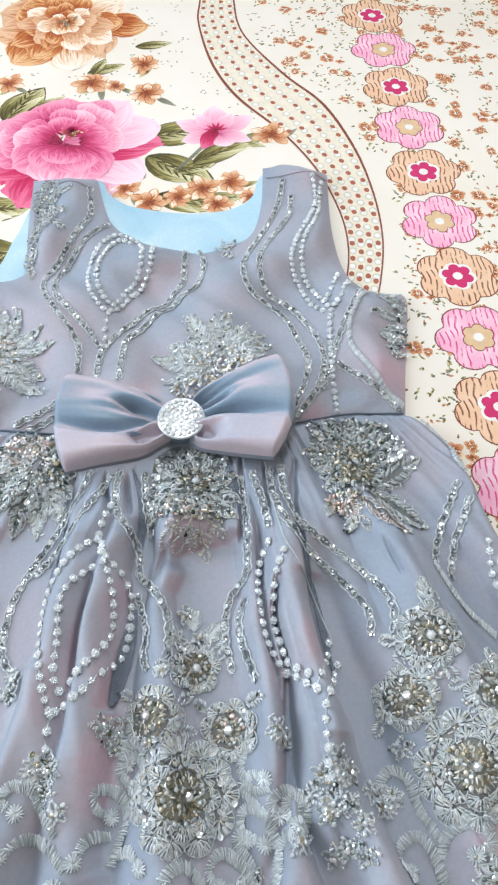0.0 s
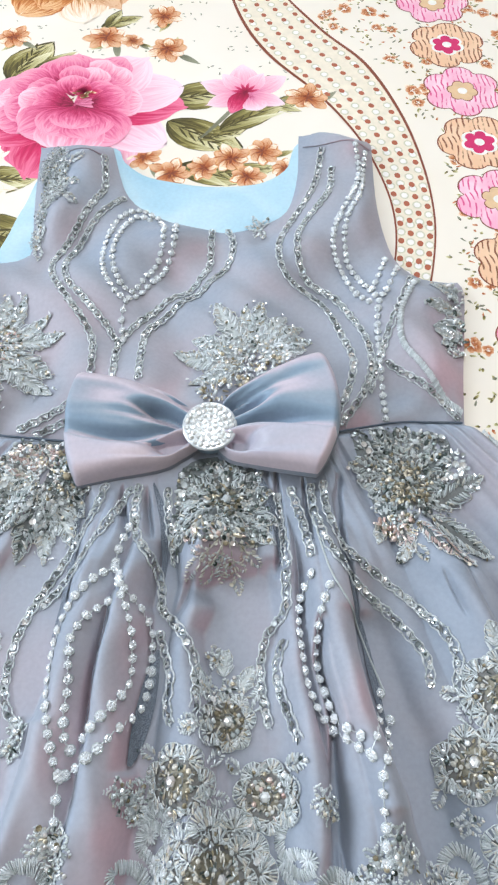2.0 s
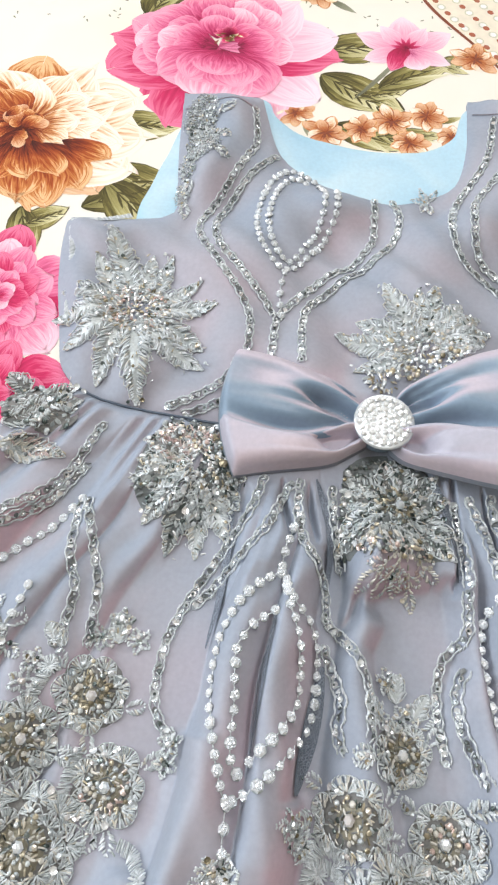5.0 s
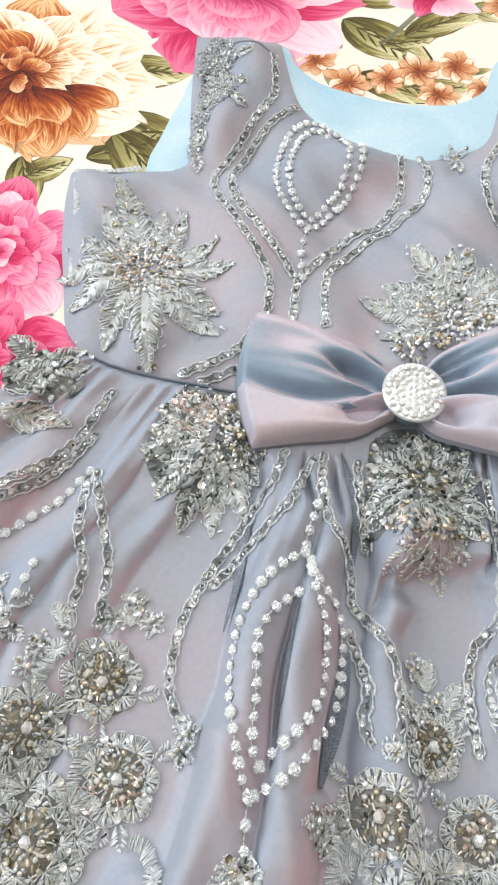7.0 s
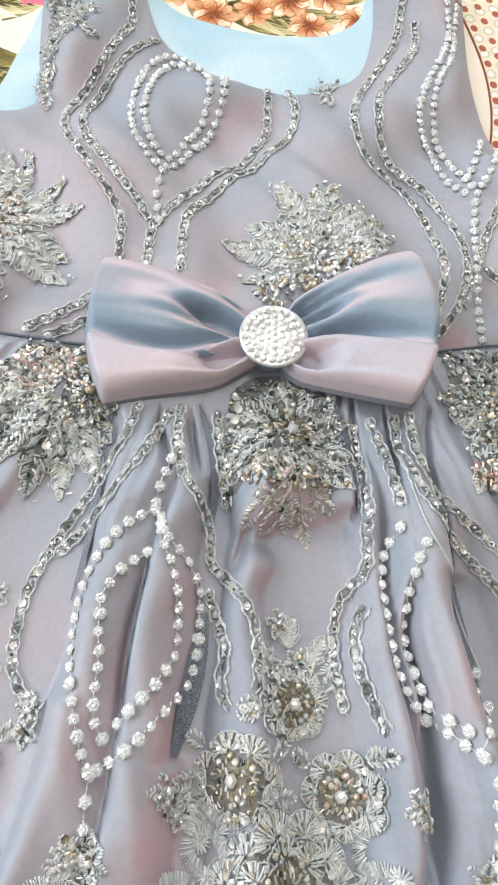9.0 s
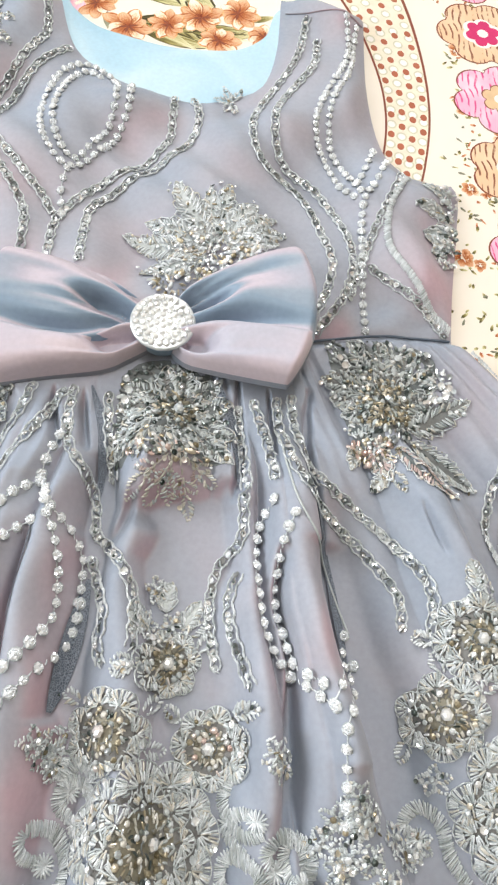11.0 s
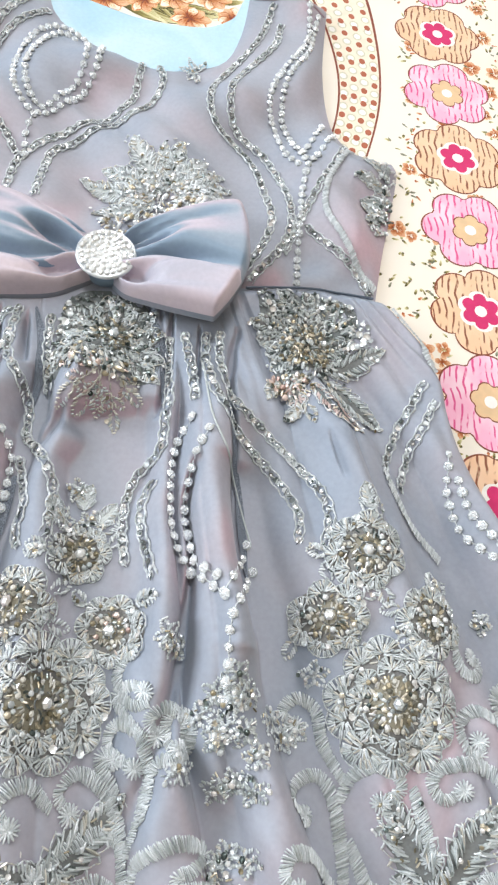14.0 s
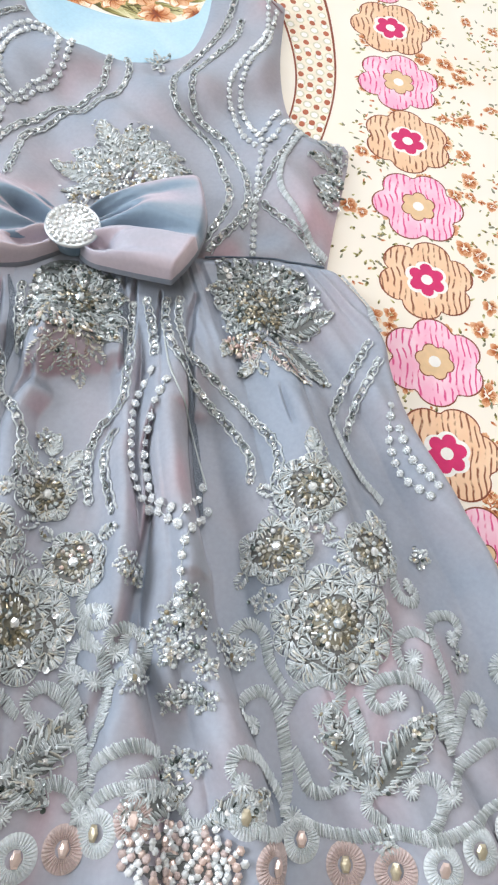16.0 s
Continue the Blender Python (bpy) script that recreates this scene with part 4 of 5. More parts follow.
def bead_string(points, pitch=0.0056, size=0.0049):
    """A string of white faceted beads; each bead is a piece of its own."""
    mb = MB()
    path = walk_curve(points, pitch)
    for x, y, a in walk_curve(points, 0.002):
        put(mb, STITCH, x, y, a, 0.0026, T_, 0.0001, 0.05, (1, 0.5, 0.6))
    string = part("bead_string", mb, BEADS, dress, "string of white faceted beads", False)
    for x, y, a in path:
        p, n = surface(x, y)
        n = n + rng.normal(0, 0.22, 3) * (1, 1, 0)
        n /= np.linalg.norm(n)
        ob = new("bead", bead_mesh)
        k = size * rng.uniform(0.85, 1.12)
        m = Matrix(frame_at(n, a + rng.uniform(-0.5, 0.5)).tolist()).to_4x4()
        ob.parent = string
        ob.matrix_local = Matrix.Translation(p + n * 0.0002) @ m @ Matrix.Scale(k, 4)
    return string


def braid(points, width=0.0045, mat=T_):
    """A narrow satin-stitched cord."""
    mb = MB()
    for x, y, a in walk_curve(points, 0.0011):
        put(mb, STITCH, x, y, a + math.pi / 2 + 0.35, width * rng.uniform(0.85, 1.1), mat, 0.0007, 0.08, (1, 0.5, 0.9))
    return tagged(part("cord", mb, BEADS, dress, smooth=False), kind="stuff")


for pts in ([(-127, 441), (-123, 410), (-127, 394), (-135, 375), (-145, 352), (-150, 339), (-145, 324), (-133, 305), (-121, 288), (-113, 271), (-112, 252)],
            [(-109, 401), (-126, 376), (-136, 354), (-140, 339), (-135, 320), (-121, 303), (-108, 288), (-101, 277)],
            [(-46, 374), (-46, 357), (-47, 338), (-58, 319), (-76, 304), (-88, 289), (-98, 274), (-99, 250)],
            [(-35, 373), (-31, 359), (-34, 340), (-49, 319), (-67, 301), (-81, 286), (-84, 272), (-83, 246)],
            [(-150, 216), (-134, 224), (-122, 236), (-116, 247)], [(-141, 213), (-128, 219), (-119, 226)],
            [(31, 453), (24, 414), (5, 376), (-1, 347), (5, 326), (27, 310), (38, 284), (44, 265), (39, 242), (32, 228)],
            [(38, 436), (34, 407), (16, 376), (11, 348), (17, 328), (36, 315), (50, 290), (55, 265), (48, 242), (36, 224)],
            [(86, 332), (74, 305), (66, 285), (59, 265), (53, 246)], [(65, 265), (79, 254), (94, 242), (104, 230)],
            [(-96, 182), (-101, 163), (-112, 143), (-122, 125), (-131, 105), (-134, 88), (-133, 71), (-124, 58)], [(-82, 180), (-86, 172), (-93, 154), (-102, 142), (-113, 127), (-122, 117)],
            [(-78, 182), (-78, 163), (-74, 149), (-67, 139), (-62, 129), (-61, 116)],
            [(-2, 179), (0, 160), (3, 138)], [(5, 182), (10, 164), (15, 142)], [(-62, 180), (-60, 160), (-55, 140)],
            [(16, 184), (18, 164), (24, 145), (39, 128), (53, 116), (64, 103), (70, 93), (71, 82)], [(23, 186), (25, 166), (33, 147), (49, 133), (67, 119), (79, 106), (84, 94), (83, 81)],
            [(-61, 116), (-51, 106), (-43, 92), (-41, 80), (-41, 70)], [(-61, 104), (-57, 94), (-53, 82), (-54, 71), (-52, 63)], [(2, 134), (2, 116), (-7, 104), (-10, 90), (-9, 76), (-6, 63)], [(1, 100), (-2, 90), (-1, 79), (3, 68), (7, 57)],
            [(131, 172), (121, 150), (111, 123)], [(137, 162), (127, 138), (120, 114)],
            [(-184, 158), (-182, 132), (-177, 116), (-180, 92)], [(-180, 161), (-173, 138), (-167, 119), (-167, 94)], [(-232, 138), (-220, 149), (-199, 167), (-181, 202)], [(-230, 134), (-219, 143), (-200, 159), (-186, 180)]):
    sequin_chain(pts)

for pts in ([(-84, 383), (-97, 390), (-105, 385), (-112, 372), (-116, 346), (-113, 327), (-105, 312), (-97, 307), (-86, 317), (-76, 334), (-70, 353), (-70, 372)],
            [(-89, 380), (-97, 383), (-105, 371), (-109, 347), (-106, 328), (-96, 314), (-86, 327), (-79, 344), (-77, 362), (-81, 376)],
            [(-97, 304), (-98, 291), (-96, 277)],
            [(55, 452), (57, 427), (49, 401), (37, 371), (36, 348), (46, 320), (56, 309)], [(62, 447), (57, 408), (45, 377), (44, 348), (52, 328), (60, 313)],
            [(70, 349), (65, 334), (59, 320)], [(77, 340), (70, 323), (62, 308)], [(61, 303), (60, 275), (61, 251), (62, 229)]):
    bead_string(pts, 0.0050, 0.0046)
for pts in ([(-77, 162), (-80, 154), (-83, 145), (-84, 136)], [(-84, 133), (-91, 129), (-101, 118), (-107, 104), (-109, 91), (-109, 78), (-107, 66), (-104, 54), (-101, 45), (-99, 40)], [(-78, 122), (-70, 114), (-65, 105), (-64, 94), (-64, 84), (-65, 76), (-68, 67), (-75, 59), (-83, 50), (-91, 43), (-96, 40)],
            [(-85, 116), (-94, 109), (-100, 99), (-100, 87), (-99, 76), (-99, 64), (-98, 55), (-95, 50)], [(-79, 119), (-75, 109), (-73, 99), (-72, 87), (-73, 78), (-78, 69), (-83, 63), (-90, 55)], [(-81, 130), (-80, 124)], [(-98, 39), (-98, 28), (-97, 14)],
            [(15, 132), (10, 123), (8, 115), (8, 104), (9, 94), (11, 81), (15, 72), (21, 63), (31, 55), (38, 50)], [(23, 125), (19, 115), (17, 104), (16, 94), (18, 81), (22, 72), (26, 63), (34, 58)], [(48, 78), (46, 70), (41, 60), (37, 51)], [(52, 66), (47, 56), (42, 45), (41, 34), (42, 22), (42, 10)],
            [(143, 134), (144, 116), (151, 97), (164, 85)], [(148, 121), (155, 105), (168, 91)], [(-184, 162), (-195, 146), (-205, 138), (-215, 129)], [(-197, 116), (-201, 101), (-205, 89)]):
    bead_string(pts)
for pts in ([(90, 331), (76, 305), (74, 280), (84, 261), (97, 242), (107, 234)], [(110, 121), (122, 100), (141, 82)], [(-226, 333), (-210, 336), (-192, 341)], [(-225, 329), (-219, 300), (-214, 262)], [(116, 219), (127, 203), (136, 178)]):
    braid(pts)


def backing(mb, x, y, rx, ry, mat=N_, scallops=0, lift=0.0004, turn=0.0):
    """A raised pad of net under dense beading."""
    n, rings = 32, (0.0, 0.4, 0.75, 1.0)
    v = []
    for k in rings:
        for q in range(n):
            a = 2 * math.pi * q / n
            s = k * (0.88 + 0.12 * abs(math.cos(scallops * a / 2)) if scallops else 1.0)
            px, py = math.cos(a) * rx * s, math.sin(a) * ry * s
            px, py = x + px * math.cos(turn) - py * math.sin(turn), y + px * math.sin(turn) + py * math.cos(turn)
            v.append(surface(px, py)[0] + (0, 0, lift + 0.0008 * (1 - k * k) - (0.0004 if k == 1 else 0)))
    mb.add(np.array(v), grid_faces(len(rings), n, True), mat)


def tube(name, points, radius, material, lift=0.0):
    """A thin sewn line following the cloth."""
    mb = MB()
    ring = []
    path = walk_curve(points, 0.0025)
    for x, y, a in path:
        p, n = surface(x, y)
        f = frame_at(n, a)
        for q in range(5):
            g = 2 * math.pi * q / 5
            ring.append(p + n * lift + f[:, 1] * math.cos(g) * radius + n * math.sin(g) * radius)
    mb.add(np.array(ring), grid_faces(len(path), 5, True))
    part(name, mb, material, dress)


tube("strap_seam", [(18, 459), (40, 455), (67, 454)], 0.0006, DRESS_CLOTH, 0.0004)
tube("strap_seam", [(-173, 438), (-150, 440), (-126, 440)], 0.0006, DRESS_CLOTH, 0.0004)
tube("waist_seam", [(-200, 222), (-184, 216), (-158, 212), (-119, 209)], 0.0007, SEAM, 0.0008)
tube("waist_seam", [(34, 219), (52, 223), (70, 226), (106, 226)], 0.0007, SEAM, 0.0008)
for pts in ([(16, 166), (20, 146), (25, 129), (37, 109), (43, 96), (50, 79)],):
    tube("tulle_edge", pts, 0.00055, GREEN_THREAD, 0.0004)


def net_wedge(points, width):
    """A sliver of doubled tulle inside a fold, the shade put into its colour."""
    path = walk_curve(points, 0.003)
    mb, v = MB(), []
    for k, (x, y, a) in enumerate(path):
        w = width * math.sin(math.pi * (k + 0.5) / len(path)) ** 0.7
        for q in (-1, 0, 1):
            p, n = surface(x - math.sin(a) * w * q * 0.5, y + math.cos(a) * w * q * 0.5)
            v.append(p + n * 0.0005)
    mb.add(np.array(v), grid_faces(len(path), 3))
    part("tulle_fold", mb, TULLE, dress, "doubled tulle inside a pleat, darkened for the fold's shade")


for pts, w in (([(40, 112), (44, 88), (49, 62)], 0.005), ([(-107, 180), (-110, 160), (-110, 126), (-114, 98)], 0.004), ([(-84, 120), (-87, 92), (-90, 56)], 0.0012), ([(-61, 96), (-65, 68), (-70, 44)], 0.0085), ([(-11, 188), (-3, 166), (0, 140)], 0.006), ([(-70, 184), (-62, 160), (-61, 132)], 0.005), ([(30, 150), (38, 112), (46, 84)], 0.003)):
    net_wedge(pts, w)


def leaf(mb, x, y, ang, length, width, a_mat=T_, stud=0.5):
    """An embroidered leaf: satin stitches either side of a sunk vein on a net pad, a toothed cord round it, beads between."""
    bend = rng.normal(0, 0.12)
    big = length > 0.012
    teeth = 0.0058

    def half(u):
        w = width * 0.5 * (math.sin(math.pi * u ** 0.8) ** 0.8)
        return w * (0.78 + 0.36 * ((u * length / teeth) % 1.0)) if big else w

    def at(u, off):
        an = ang + bend * u
        return x + math.cos(an) * u * length - math.sin(an) * off, y + math.sin(an) * u * length + math.cos(an) * off

    if big:
        rows = []
        for u in np.linspace(0.02, 1, 12):
            for q in (-0.85, 0.0, 0.85):
                px, py = at(u, q * half(min(u, 0.99)))
                rows.append(surface(px, py)[0] + (0, 0, 0.0003 if q else 0.0005))
        mb.add(np.array(rows), grid_faces(12, 3), N_ if a_mat in (GT_, RT_) else GT_)
    n = max(6, int(length / 0.0012))
    for i in range(n):
        u = (i + 0.5) / n
        w = half(u) * (1 if big else rng.uniform(0.85, 1.1))
        an = ang + bend * u
        for side in (1, -1):
            a = an + side * 0.85 + rng.normal(0, 0.14)
            s = max(w * 0.95, 0.0014) * rng.uniform(0.8, 1.05)
            px, py = at(u, side * w * 0.55)
            put(mb, STITCH, px, py, a, s, a_mat if rng.random() < 0.62 else (GT_, T_, T_, CT_)[rng.integers(4)], rng.uniform(0.0003, 0.0008), 0.22, (1, 0.0021 / s, 0.9))
        if rng.random() < stud:
            px, py = at(u, rng.normal(0, width * 0.17))
            put(mb, (BEAD, BUGLE, BUGLE, SEQUIN)[rng.integers(4)], px, py, an + rng.choice((-0.8, 0.8)) + rng.normal(0, 0.4), rng.uniform(0.0017, 0.0028), (S_, X_, S_, D_, G_, S_)[rng.integers(6)], 0.0011, 0.3)
    if big:
        n = int(length / 0.001)
        for side in (1, -1):
            last = at(0.0, 0.0)
            for i in range(1, n + 1):
                u = i / n
                now = at(u, side * half(min(u, 0.995)) * 1.02)
                put(mb, STITCH, (last[0] + now[0]) / 2, (last[1] + now[1]) / 2, math.atan2(now[1] - last[1], now[0] - last[0]), max(0.0019, 1.35 * math.hypot(now[0] - last[0], now[1] - last[1])), T_ if rng.random() < 0.7 else CT_, 0.0008, 0.15, (1, 0.5, 1.1))
                last = now


def scatter(mb, x, y, rx, ry, count, mats, size=(0.0018, 0.0038)):
    """Beads, sequins and stitches strewn over an oval patch, pointing outward."""
    for k in range(count):
        a, d = rng.uniform(0, 6.28), math.sqrt(rng.random())
        px, py = x + math.cos(a) * d * rx, y + math.sin(a) * d * ry
        unit = (SEQUIN, BUGLE, BUGLE, BEAD, STITCH)[rng.integers(5)]
        s = rng.uniform(*size) * (1.5 if unit is STITCH else 1)
        put(mb, unit, px, py, a + rng.normal(0, 0.5), s, mats[rng.integers(len(mats))], rng.uniform(0.0004, 0.0016), 0.35)


def inside_poly(poly, x, y):
    odd = False
    for (ax, ay), (bx, by) in zip(poly, poly[1:] + poly[:1]):
        if (ay > y) != (by > y) and x < (bx - ax) * (y - ay) / (by - ay) + ax:
            odd = not odd
    return odd


def bead_field(mb, poly, centre, count, mats, size=(0.0015, 0.0031), lift=0.0):
    """Beads and stitches packed over an uneven patch, on a pad of net."""
    px, py = [q[0] for q in poly], [q[1] for q in poly]
    loop = spline(poly + poly[:1], 40)[:-1]
    v = []
    for k in (0.0, 0.5, 0.85, 1.0):
        for q in loop:
            x, y = m(centre[0]) + (q[0] - m(centre[0])) * k, m(centre[1]) + (q[1] - m(centre[1])) * k
            v.append(surface(x, y)[0] + (0, 0, 0.0002 + lift if k < 1 else 0.0001))
    mb.add(np.array(v), grid_faces(4, len(loop), True), N_)
    done = 0
    while done < count:
        x, y = rng.uniform(min(px), max(px)), rng.uniform(min(py), max(py))
        if not inside_poly(poly, x, y):
            continue
        done += 1
        a = math.atan2(y - centre[1], x - centre[0])
        unit = (SEQUIN, BUGLE, STITCH, BEAD, STITCH)[rng.integers(5)]
        put(mb, unit, m(x), m(y), a + rng.normal(0, 0.5), rng.uniform(*size) * (1.5 if unit is STITCH else 1), mats[rng.integers(len(mats))], lift + rng.uniform(0.0003, 0.0010), 0.3)


def fan(mb, x, y, ang, r, mats, lift):
    """A domed, rounded petal of satin stitches that spread from its foot, edged with a thin cord."""
    for ring, up in ((0.36, 0.0006), (0.76, 0.0004)):
        n = max(7, int(3.7 * r * ring / 0.00062))
        for k in range(n):
            a = ang + 3.7 * ((k + 0.5) / n - 0.5) + rng.normal(0, 0.09)
            s_ = r * 0.52 * rng.uniform(0.88, 1.1)
            put(mb, SATIN, x + math.cos(a) * r * ring, y + math.sin(a) * r * ring, a, s_, mats[rng.integers(len(mats))], lift + up + rng.uniform(0, 0.0003), 0.14, (1, 0.0015 / s_, 0.7))
    n = int(3.9 * r / 0.0013)
    for k in range(n):
        a = ang + 3.9 * ((k + 0.5) / n - 0.5)
        put(mb, STITCH, x + math.cos(a) * r * 1.04, y + math.sin(a) * r * 1.04, a + 1.57, 0.0023, (T_, GT_)[k % 2], lift, 0.12, (1, 0.46, 1.1))


def curl(mb, x, y, ang, r, mats, lift):
    """A small open loop of short stitches round a bead."""
    n = 6
    for k in range(n):
        a = ang + 4.6 * k / (n - 1)
        put(mb, STITCH, x + math.cos(a) * r, y + math.sin(a) * r, a + 1.57 + rng.normal(0, 0.3), r * 1.25, mats[rng.integers(len(mats))], lift + rng.uniform(0, 0.0004), 0.3, (1, 0.55, 1.0))
    if rng.random() < 0.6:
        put(mb, (BEAD, BUGLE)[rng.integers(2)], x, y, rng.uniform(0, 6), r * 1.0, (S_, X_, G_, D_)[rng.integers(4)], lift + 0.0003, 0.3)


def rosette(mb, x, y, r, mid=G_, rim=T_, scallops=7):
    """A beaded flower: a stone in an olive-gold bed of glass tubes, a dark gap round it and rounded petals of satin stitch."""
    backing(mb, x, y, r * 0.9, r * 0.9, N_, scallops)
    backing(mb, x, y, r * 0.44, r * 0.44, ON_, 0, 0.0011)
    first = rng.uniform(0, 1)
    large = r > 0.02
    rings = ((0.76, 0.27, scallops, 0.0008), (0.5, 0.21, scallops - 3, 0.0016)) if large else ((0.66, 0.35, scallops, 0.0008),)
    for at, size, count, lift in rings:
        for k in range(count):
            a = first + 2 * math.pi * (k + rng.normal(0, 0.1)) / count
            fan(mb, x + math.cos(a) * r * at * 0.94, y + math.sin(a) * r * at * 0.94, a + rng.normal(0, 0.12), r * rng.uniform(0.85, 1.12) * size, (rim, GT_, T_, GT_, CT_), lift)
            if rng.random() < 0.5:
                put(mb, SEQUIN, x + math.cos(a + 0.4) * r * (at + 0.16), y + math.sin(a + 0.4) * r * (at + 0.16), 0, 0.0034, (X_, S_)[k % 2], lift + 0.0009, 0.3)
    core = 0.46 if not large else 0.36
    for d in np.arange(0.0034, r * core + 0.0012, 0.0018):
        c = max(6, int(2 * math.pi * d / 0.0018))
        for k in range(c):
            a = 2 * math.pi * (k + rng.normal(0, 0.15)) / c + d * 700
            q = d * (1 + rng.normal(0, 0.06))
            put(mb, (BUGLE, BUGLE, STITCH, BEAD)[rng.integers(4)], x + math.cos(a) * q, y + math.sin(a) * q, a + rng.normal(0, 0.45), rng.uniform(0.0021, 0.0031), (mid, G_, ON_, CT_, GT_, CT_, D_, S_)[rng.integers(8)], 0.0015, 0.3)
    for k in range(int(r * 1000 * 1.1)):
        a = rng.uniform(0, 6.28)
        q = r * rng.uniform(core, 0.8)
        put(mb, (BUGLE, BEAD)[k % 2], x + math.cos(a) * q, y + math.sin(a) * q, a + rng.normal(0, 0.6), rng.uniform(0.0018, 0.003), (S_, X_, G_, C_ if mid == C_ else S_)[rng.integers(4)], 0.0021, 0.3)
    for k in range(10):
        a = k * 0.628
        put(mb, STITCH, x + math.cos(a) * 0.0031, y + math.sin(a) * 0.0031, a + 1.57, 0.0026, N_, 0.0022, 0.1, (1, 0.5, 1))
    put(mb, BEAD, x, y, 0, 0.0052, X_, 0.0022, 0.1)


def build_motifs():
    # star of leaves on the bodice side
    mb = MB()
    for deg, l, w in ((108, 64, 17), (82, 40, 12), (60, 42, 12), (30, 40, 11), (8, 46, 13), (-25, 46, 16), (-52, 56, 17), (-78, 60, 18), (-112, 50, 15), (-140, 44, 14), (-165, 46, 13), (165, 44, 13), (135, 46, 14)):
        leaf(mb, m(-177) + 0.008 * math.cos(radians(deg)), m(272) + 0.008 * math.sin(radians(deg)), radians(deg), m(l * 0.83), m(w), T_, 0.65)
    scatter(mb, m(-177), m(272), 0.019, 0.018, 300, (G_, S_, S_, GT_, C_), (0.0015, 0.003))
    part("leaf_motif", mb, BEADS, dress, "star of silver leaves round a champagne beaded heart", False)
    # fan of leaves above the bow
    mb = MB()
    for deg, l, w in ((178, 52, 15), (155, 42, 13), (126, 50, 17), (103, 38, 11), (86, 42, 12), (64, 38, 12), (45, 40, 12), (28, 38, 13), (200, 42, 12), (8, 30, 12)):
        leaf(mb, m(-16) + 0.006 * math.cos(radians(deg)), m(263) + 0.005 * math.sin(radians(deg)), radians(deg), m(l * 0.85), m(w), T_, 0.65)
    scatter(mb, m(-18), m(262), 0.024, 0.014, 300, (G_, S_, S_, GT_, X_), (0.0015, 0.003))
    scatter(mb, m(-40), m(240), 0.008, 0.007, 36, (G_, S_, S_), (0.002, 0.0034))
    for k in range(34):
        put(mb, BEAD, m(-38 + 1.45 * k * 0.9) + rng.normal(0, 0.0012), m(246 + 0.55 * k) + rng.normal(0, 0.0016), 0, rng.uniform(0.0024, 0.0034), (G_, X_, G_, S_)[k % 4], 0.0012, 0.2)
    part("leaf_motif", mb, BEADS, dress, "fan of silver leaves with champagne beads above the bow", False)
    # side seam motif, strap patch and neck sprig
    mb = MB()
    for x, y, deg, l in ((116, 306, 180, 26), (116, 300, 205, 22), (114, 288, 170, 18), (113, 290, 215, 18), (115, 318, 150, 20), (112, 276, 190, 12)):
        leaf(mb, m(x), m(y), radians(deg), m(l), 0.009)
    scatter(mb, m(111), m(290), 0.006, 0.018, 45, (S_, D_, X_))
    scatter(mb, m(113), m(318), 0.006, 0.01, 25, (S_, T_, GT_))
    part("leaf_motif", mb, BEADS, dress, smooth=False)
    mb = MB()
    for x, y, rx, ry, c in ((-161, 428, 10, 18, 130), (-156, 402, 10, 16, 110), (-163, 384, 5, 12, 40), (-164, 362, 4, 9, 26)):
        scatter(mb, m(x), m(y), m(rx), m(ry), c // 3, (S_, T_, GT_, D_, X_), (0.0014, 0.0026))
        for k in range(c):
            a, d = k * 2.4, math.sqrt((k + 0.5) / c)
            curl(mb, m(x) + math.cos(a) * d * m(rx) * 1.1, m(y) + math.sin(a) * d * m(ry) * 1.1, a + rng.normal(0, 0.8), rng.uniform(0.0011, 0.0017), (T_, GT_, GT_, T_, N_), 0.0006)
    for x, y, deg in ((-150, 430, 20), (-149, 410, -15), (-148, 392, -30), (-160, 372, -100), (-162, 355, -80)):
        leaf(mb, m(x), m(y), radians(deg), 0.012, 0.008)
    part("strap_motif", mb, BEADS, dress, "dense silver beading on the shoulder strap", False)
    mb = MB()
    for deg in (60, 120, 180, 240, 290):
        leaf(mb, m(-13), m(377), radians(deg), 0.011, 0.006, T_, 0.3)
    part("leaf_motif", mb, BEADS, dress, smooth=False)
    # heavy beaded patches hanging below the waist seam
    mb = MB()
    bead_field(mb, [(-57, 190), (-46, 199), (-22, 199), (-8, 182), (-5, 162), (-8, 148), (-30, 148), (-54, 144), (-57, 165)], (-31, 174), 420, (D_, N_, D_, GT_, D_, S_))
    for deg, l, w in ((-25, 32, 14), (-48, 38, 13), (10, 27, 13), (40, 27, 13), (75, 24, 12), (110, 24, 12), (145, 28, 13), (178, 27, 13), (-150, 31, 14), (-125, 38, 14), (-80, 27, 12), (-103, 27, 12)):
        leaf(mb, m(-31) + 0.006 * math.cos(radians(deg)), m(174) + 0.006 * math.sin(radians(deg)), radians(deg), m(l - 6), m(w), GT_, 0.6)
    bead_field(mb, [(-42, 174), (-31, 185), (-19, 174), (-31, 162)], (-31, 174), 150, (ON_, G_, D_, GT_, ON_), (0.0015, 0.0029), 0.0012)
    for x0, y0, x1, y1 in ((-31, 150, -48, 131), (-31, 150, -31, 132), (-28, 150, -21, 126), (-30, 148, -40, 129), (-26, 150, -12, 140)):
        deg = math.degrees(math.atan2(y1 - y0, x1 - x0))
        l = math.hypot(x1 - x0, y1 - y0)
        for k in range(5):
            put(mb, STITCH, m(x0 + (x1 - x0) * k / 7), m(y0 + (y1 - y0) * k / 7), radians(deg), 0.0036, CT_, 0.0006, 0.1, (1, 0.5, 1))
